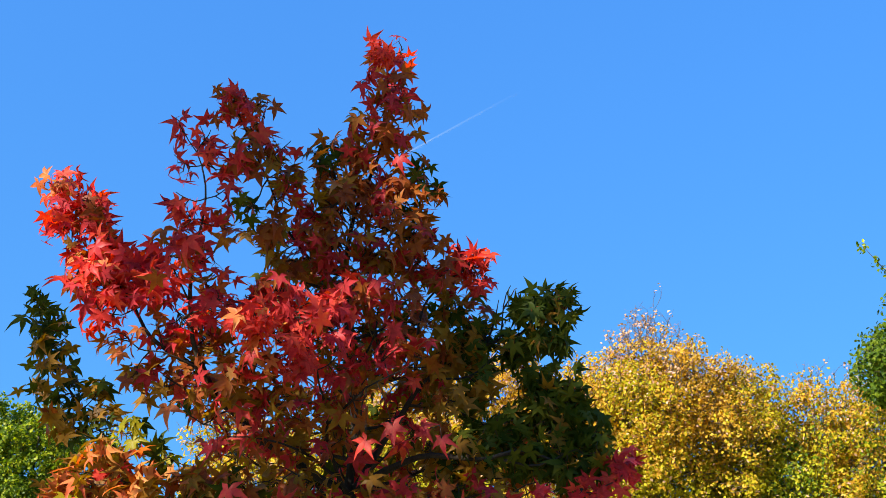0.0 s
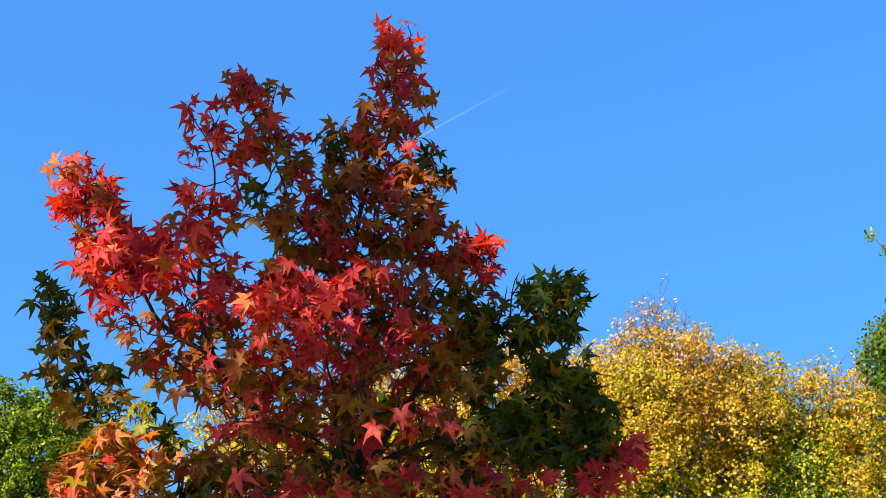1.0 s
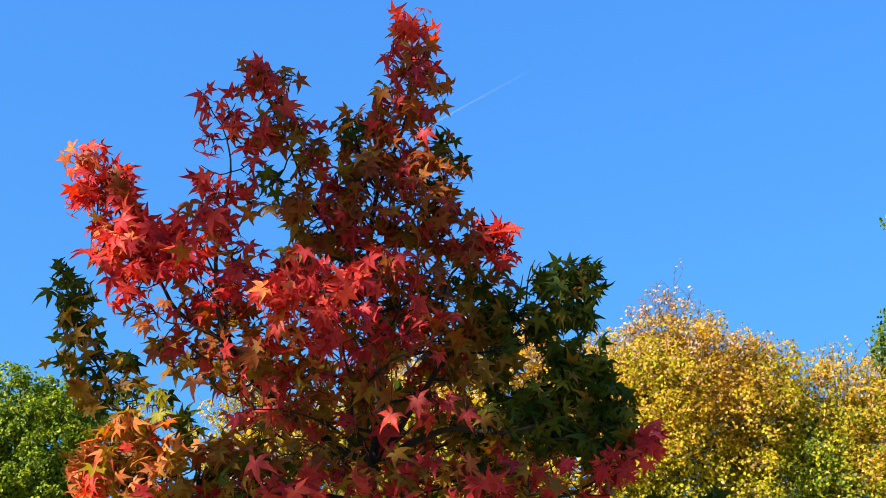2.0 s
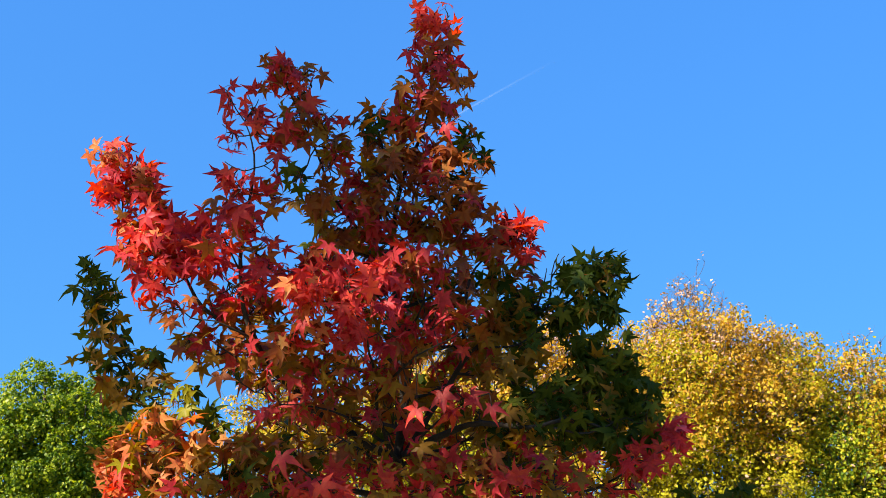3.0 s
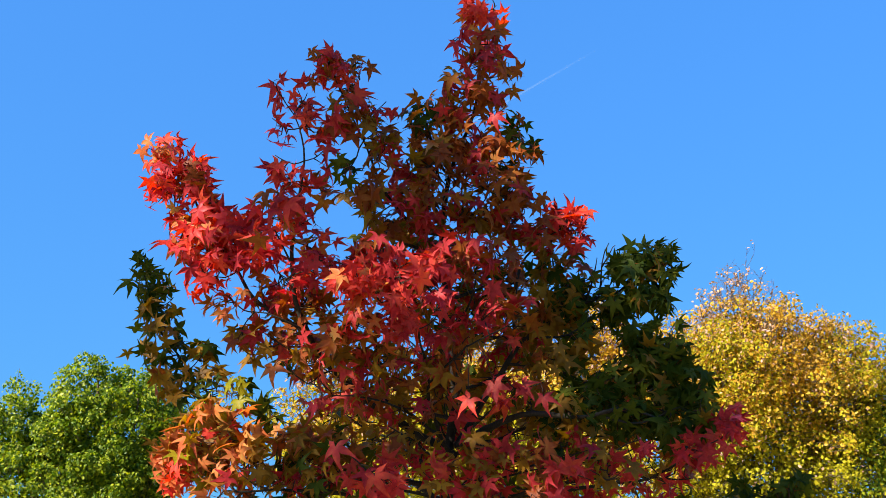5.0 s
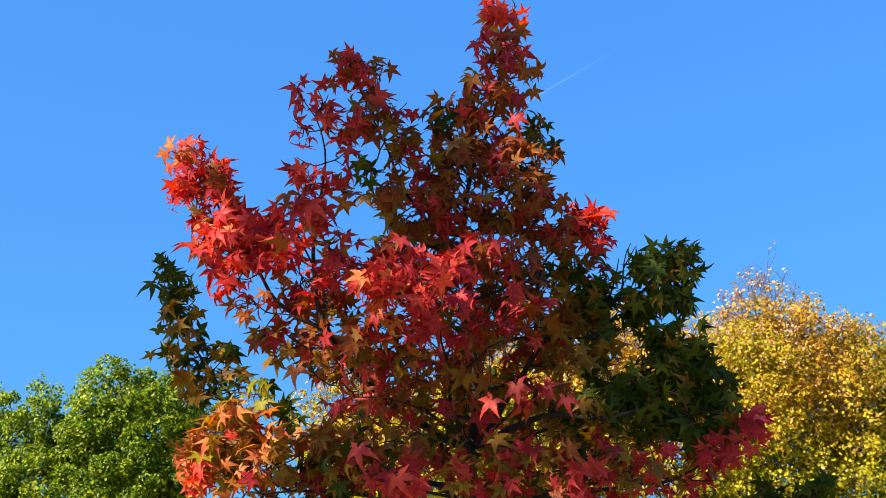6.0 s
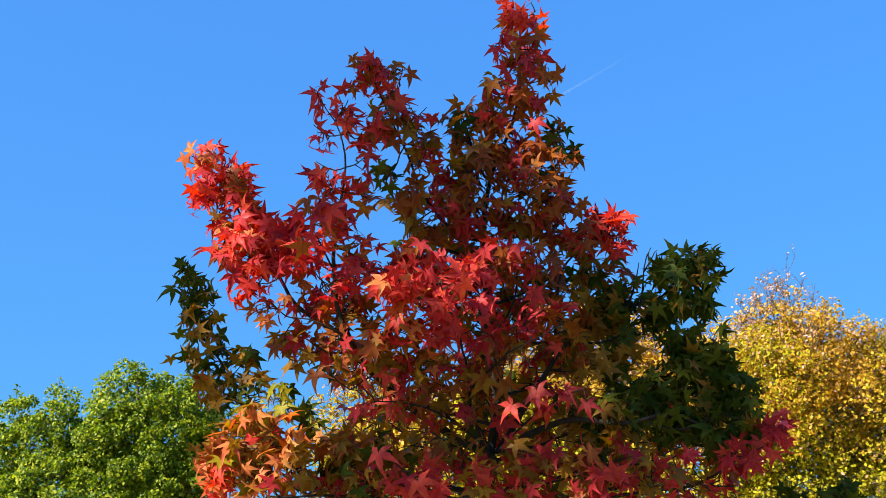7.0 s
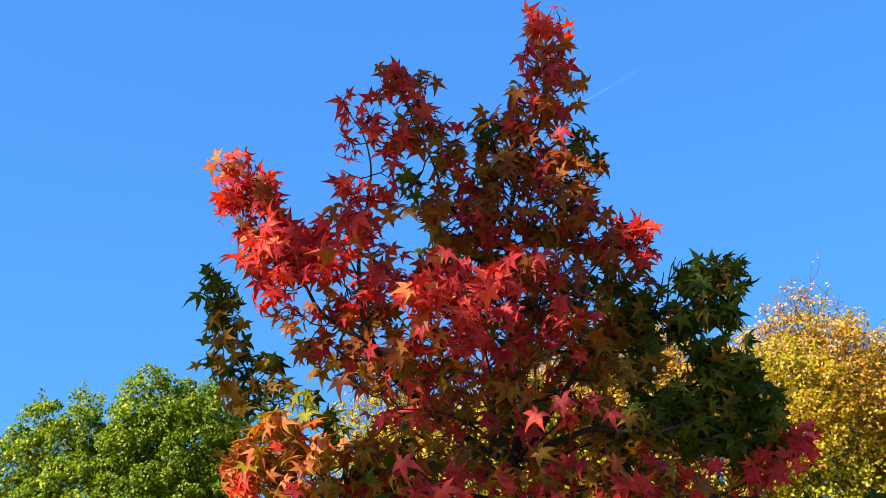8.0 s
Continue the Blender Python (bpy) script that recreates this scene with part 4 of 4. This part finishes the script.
def build_sprig():
    """The long thin shoot that hangs out of the evergreen's crown."""
    stem, leaves, r = Mesh(), Mesh(), random.Random(21)
    line = smooth_path([(6.28, 12.43, 4.77), (5.77, 12.43, 5.09), (5.52, 12.45, 5.36), (5.23, 12.35, 5.65)], 0.06)
    tube(stem, line, 0.015, 0.003, 6)
    for p, n in ((line[-1], 16), (line[int(len(line) * 0.80)], 16), (line[int(len(line) * 0.70)], 18), (line[int(len(line) * 0.6)], 20), (line[int(len(line) * 0.5)], 26), (line[int(len(line) * 0.3)], 30)):
        for _ in range(n):
            d = unit(r)
            one_leaf(leaves, r, p + d * r.uniform(0.02, 0.10), d, 0.058 * r.uniform(0.7, 1.2), 0)
    part("sprig_stem", stem.data("sprig_stem", [GREYBARK]), evergreen)
    part("sprig_foliage", leaves.data("sprig_foliage", [OAK], False), evergreen, "yellowish green sprig", kind="stuff")


build_sprig()

# unseen tall tree, added to throw broken shade on the sweetgum
# places on the sweetgum to darken; dense lobes stand sunward of each
SHADED = [((0.57, 5.92, 2.41), (0.95, 0.95, 0.9)), ((-0.24, 5.83, 2.20), (0.8, 0.8, 0.45)), ((0.63, 6.07, 3.15), (0.68, 0.68, 0.64)), ((-2.39, 6.17, 3.02), (0.42, 0.42, 0.7)),
          ((-0.20, 5.93, 3.83), (0.62, 0.62, 0.6)), ((-1.00, 5.50, 3.90), (0.36, 0.36, 0.50)), ((-0.51, 5.80, 3.62), (0.45, 0.45, 0.42)),
          ((-0.23, 5.90, 3.13), (0.36, 0.36, 0.36)), ((-0.55, 5.80, 2.24), (0.30, 0.30, 0.22)), ((-0.81, 5.60, 1.94), (0.30, 0.30, 0.14)), ((0.32, 5.70, 1.96), (0.50, 0.50, 0.20)), ((-0.28, 5.70, 1.96), (0.45, 0.45, 0.22)), ((-0.32, 5.70, 4.26), (0.30, 0.30, 0.30)), ((0.91, 5.64, 2.19), (0.25, 0.25, 0.20))]
BOUGHS = [((-7.6, -0.4, 9.8), (2.0, 2.0, 1.9)), ((-6.6, 0.5, 8.5), (1.7, 1.7, 1.5)), ((-6.9, 1.1, 10.5), (1.6, 1.6, 1.5)), ((-8.9, -1.5, 8.9), (1.8, 1.7, 1.7))]
shade_lobes = [(Vector(at), size, 0.24) for at, size in BOUGHS] + [(Vector(at) + TO_SUN * 10.6, size, 1.8 / size[1]) for at, size in SHADED]
crown_tree("shade_tree", "unseen tall leafy tree added to shade the sweetgum", (-8.2, -1.6, 0), shade_lobes, 0.13, 430 * sum(w * s[0] * s[1] * s[2] for _, s, w in shade_lobes),
           [OAK], plain, 17, 0.22, GREYBARK, puff=0.2, per_puff=26,
           # openings left so that sun still reaches chosen leaves
           gaps=[((-1.31, 5.05, 3.29), 0.20), ((-1.40, 5.10, 3.17), 0.20), ((-2.31, 5.74, 3.87), 0.20), ((-0.88, 5.20, 2.91), 0.42), ((-1.48, 5.35, 3.00), 0.28), ((-1.25, 5.35, 2.78), 0.40), ((-1.13, 5.40, 2.52), 0.30), ((-0.38, 5.22, 2.29), 0.13), ((-1.03, 5.34, 2.48), 0.17), ((-0.32, 5.64, 4.66), 0.20), ((0.16, 6.00, 3.46), 0.25), ((-1.83, 5.70, 2.19), 0.34), ((-1.95, 5.60, 1.97), 0.30), ((-1.50, 5.65, 2.10), 0.26), ((-0.84, 5.40, 2.55), 0.20), ((-0.80, 5.27, 1.90), 0.20), ((-1.92, 5.60, 3.37), 0.30), ((-0.74, 5.30, 2.77), 0.22), ((-1.05, 5.20, 2.06), 0.14)])


def build_contrail():
    """A thin fading line of ice cloud, far up."""
    a, b = Vector((-118.25, 2404.02, 1016.57)), Vector((198.49, 2350.51, 1181.25))
    along, mid = (b - a).normalized(), (a + b) / 2
    facing = (mid - along * mid.dot(along)).normalized()
    across = facing.cross(along)
    half = (b - a).length / 2
    me = Mesh()
    rows = 60
    for k in range(rows + 1):
        t = -1 + 2 * k / rows
        w = (2.4 + 1.9 * (t + 1)) * (1 + 0.15 * noise.noise(Vector((k * 0.4, 5, 0))))
        sway = 0.8 * noise.noise(Vector((k * 0.25, 0, 0)))
        me.v += [Vector((t * half, sway + s * w, -1.5 * (1 - s * s))) for s in (-1, -0.5, 0, 0.5, 1)]
    me.f = [(k * 5 + i, k * 5 + i + 1, k * 5 + i + 6, k * 5 + i + 5) for k in range(rows) for i in range(4)]
    me.m = [0] * len(me.f)
    mat, n, l, bsdf = nodes_of("thin_ice_cloud")
    bsdf.inputs["Base Color"].default_value = (0.9, 0.9, 0.9, 1)
    bsdf.inputs["Roughness"].default_value = 1.0
    clear, mix = n.new("ShaderNodeBsdfTransparent"), n.new("ShaderNodeMixShader")
    coord, split = n.new("ShaderNodeTexCoord"), n.new("ShaderNodeSeparateXYZ")
    l.new(coord.outputs["Object"], split.inputs[0])
    lengthwise = math_node(n, l, "SUBTRACT", 0.5, math_node(n, l, "MULTIPLY", split.outputs["X"], 0.5 / half))
    breadth = math_node(n, l, "SUBTRACT", 1.0, math_node(n, l, "MULTIPLY", math_node(n, l, "ABSOLUTE", split.outputs["Y"], 0), 1 / 4.6))
    breadth = math_node(n, l, "MAXIMUM", breadth, 0.0)
    puffy = math_node(n, l, "ADD", 0.5, noise_node(n, l, 0.03))
    l.new(math_node(n, l, "MULTIPLY", math_node(n, l, "MULTIPLY", math_node(n, l, "MULTIPLY", lengthwise, breadth), puffy), 0.12), mix.inputs[0])
    l.new(clear.outputs[0], mix.inputs[1])
    l.new(bsdf.outputs[0], mix.inputs[2])
    l.new(mix.outputs[0], n["Material Output"].inputs["Surface"])
    ob = tagged(new("contrail", me.data("contrail", [mat])), "thin white fading aircraft vapour trail across the sky", "contrail", kind="structure")
    ob.matrix_world = Matrix.Translation(mid) @ Matrix((along, across, facing)).transposed().to_4x4()
    ob.visible_shadow = False


build_contrail()
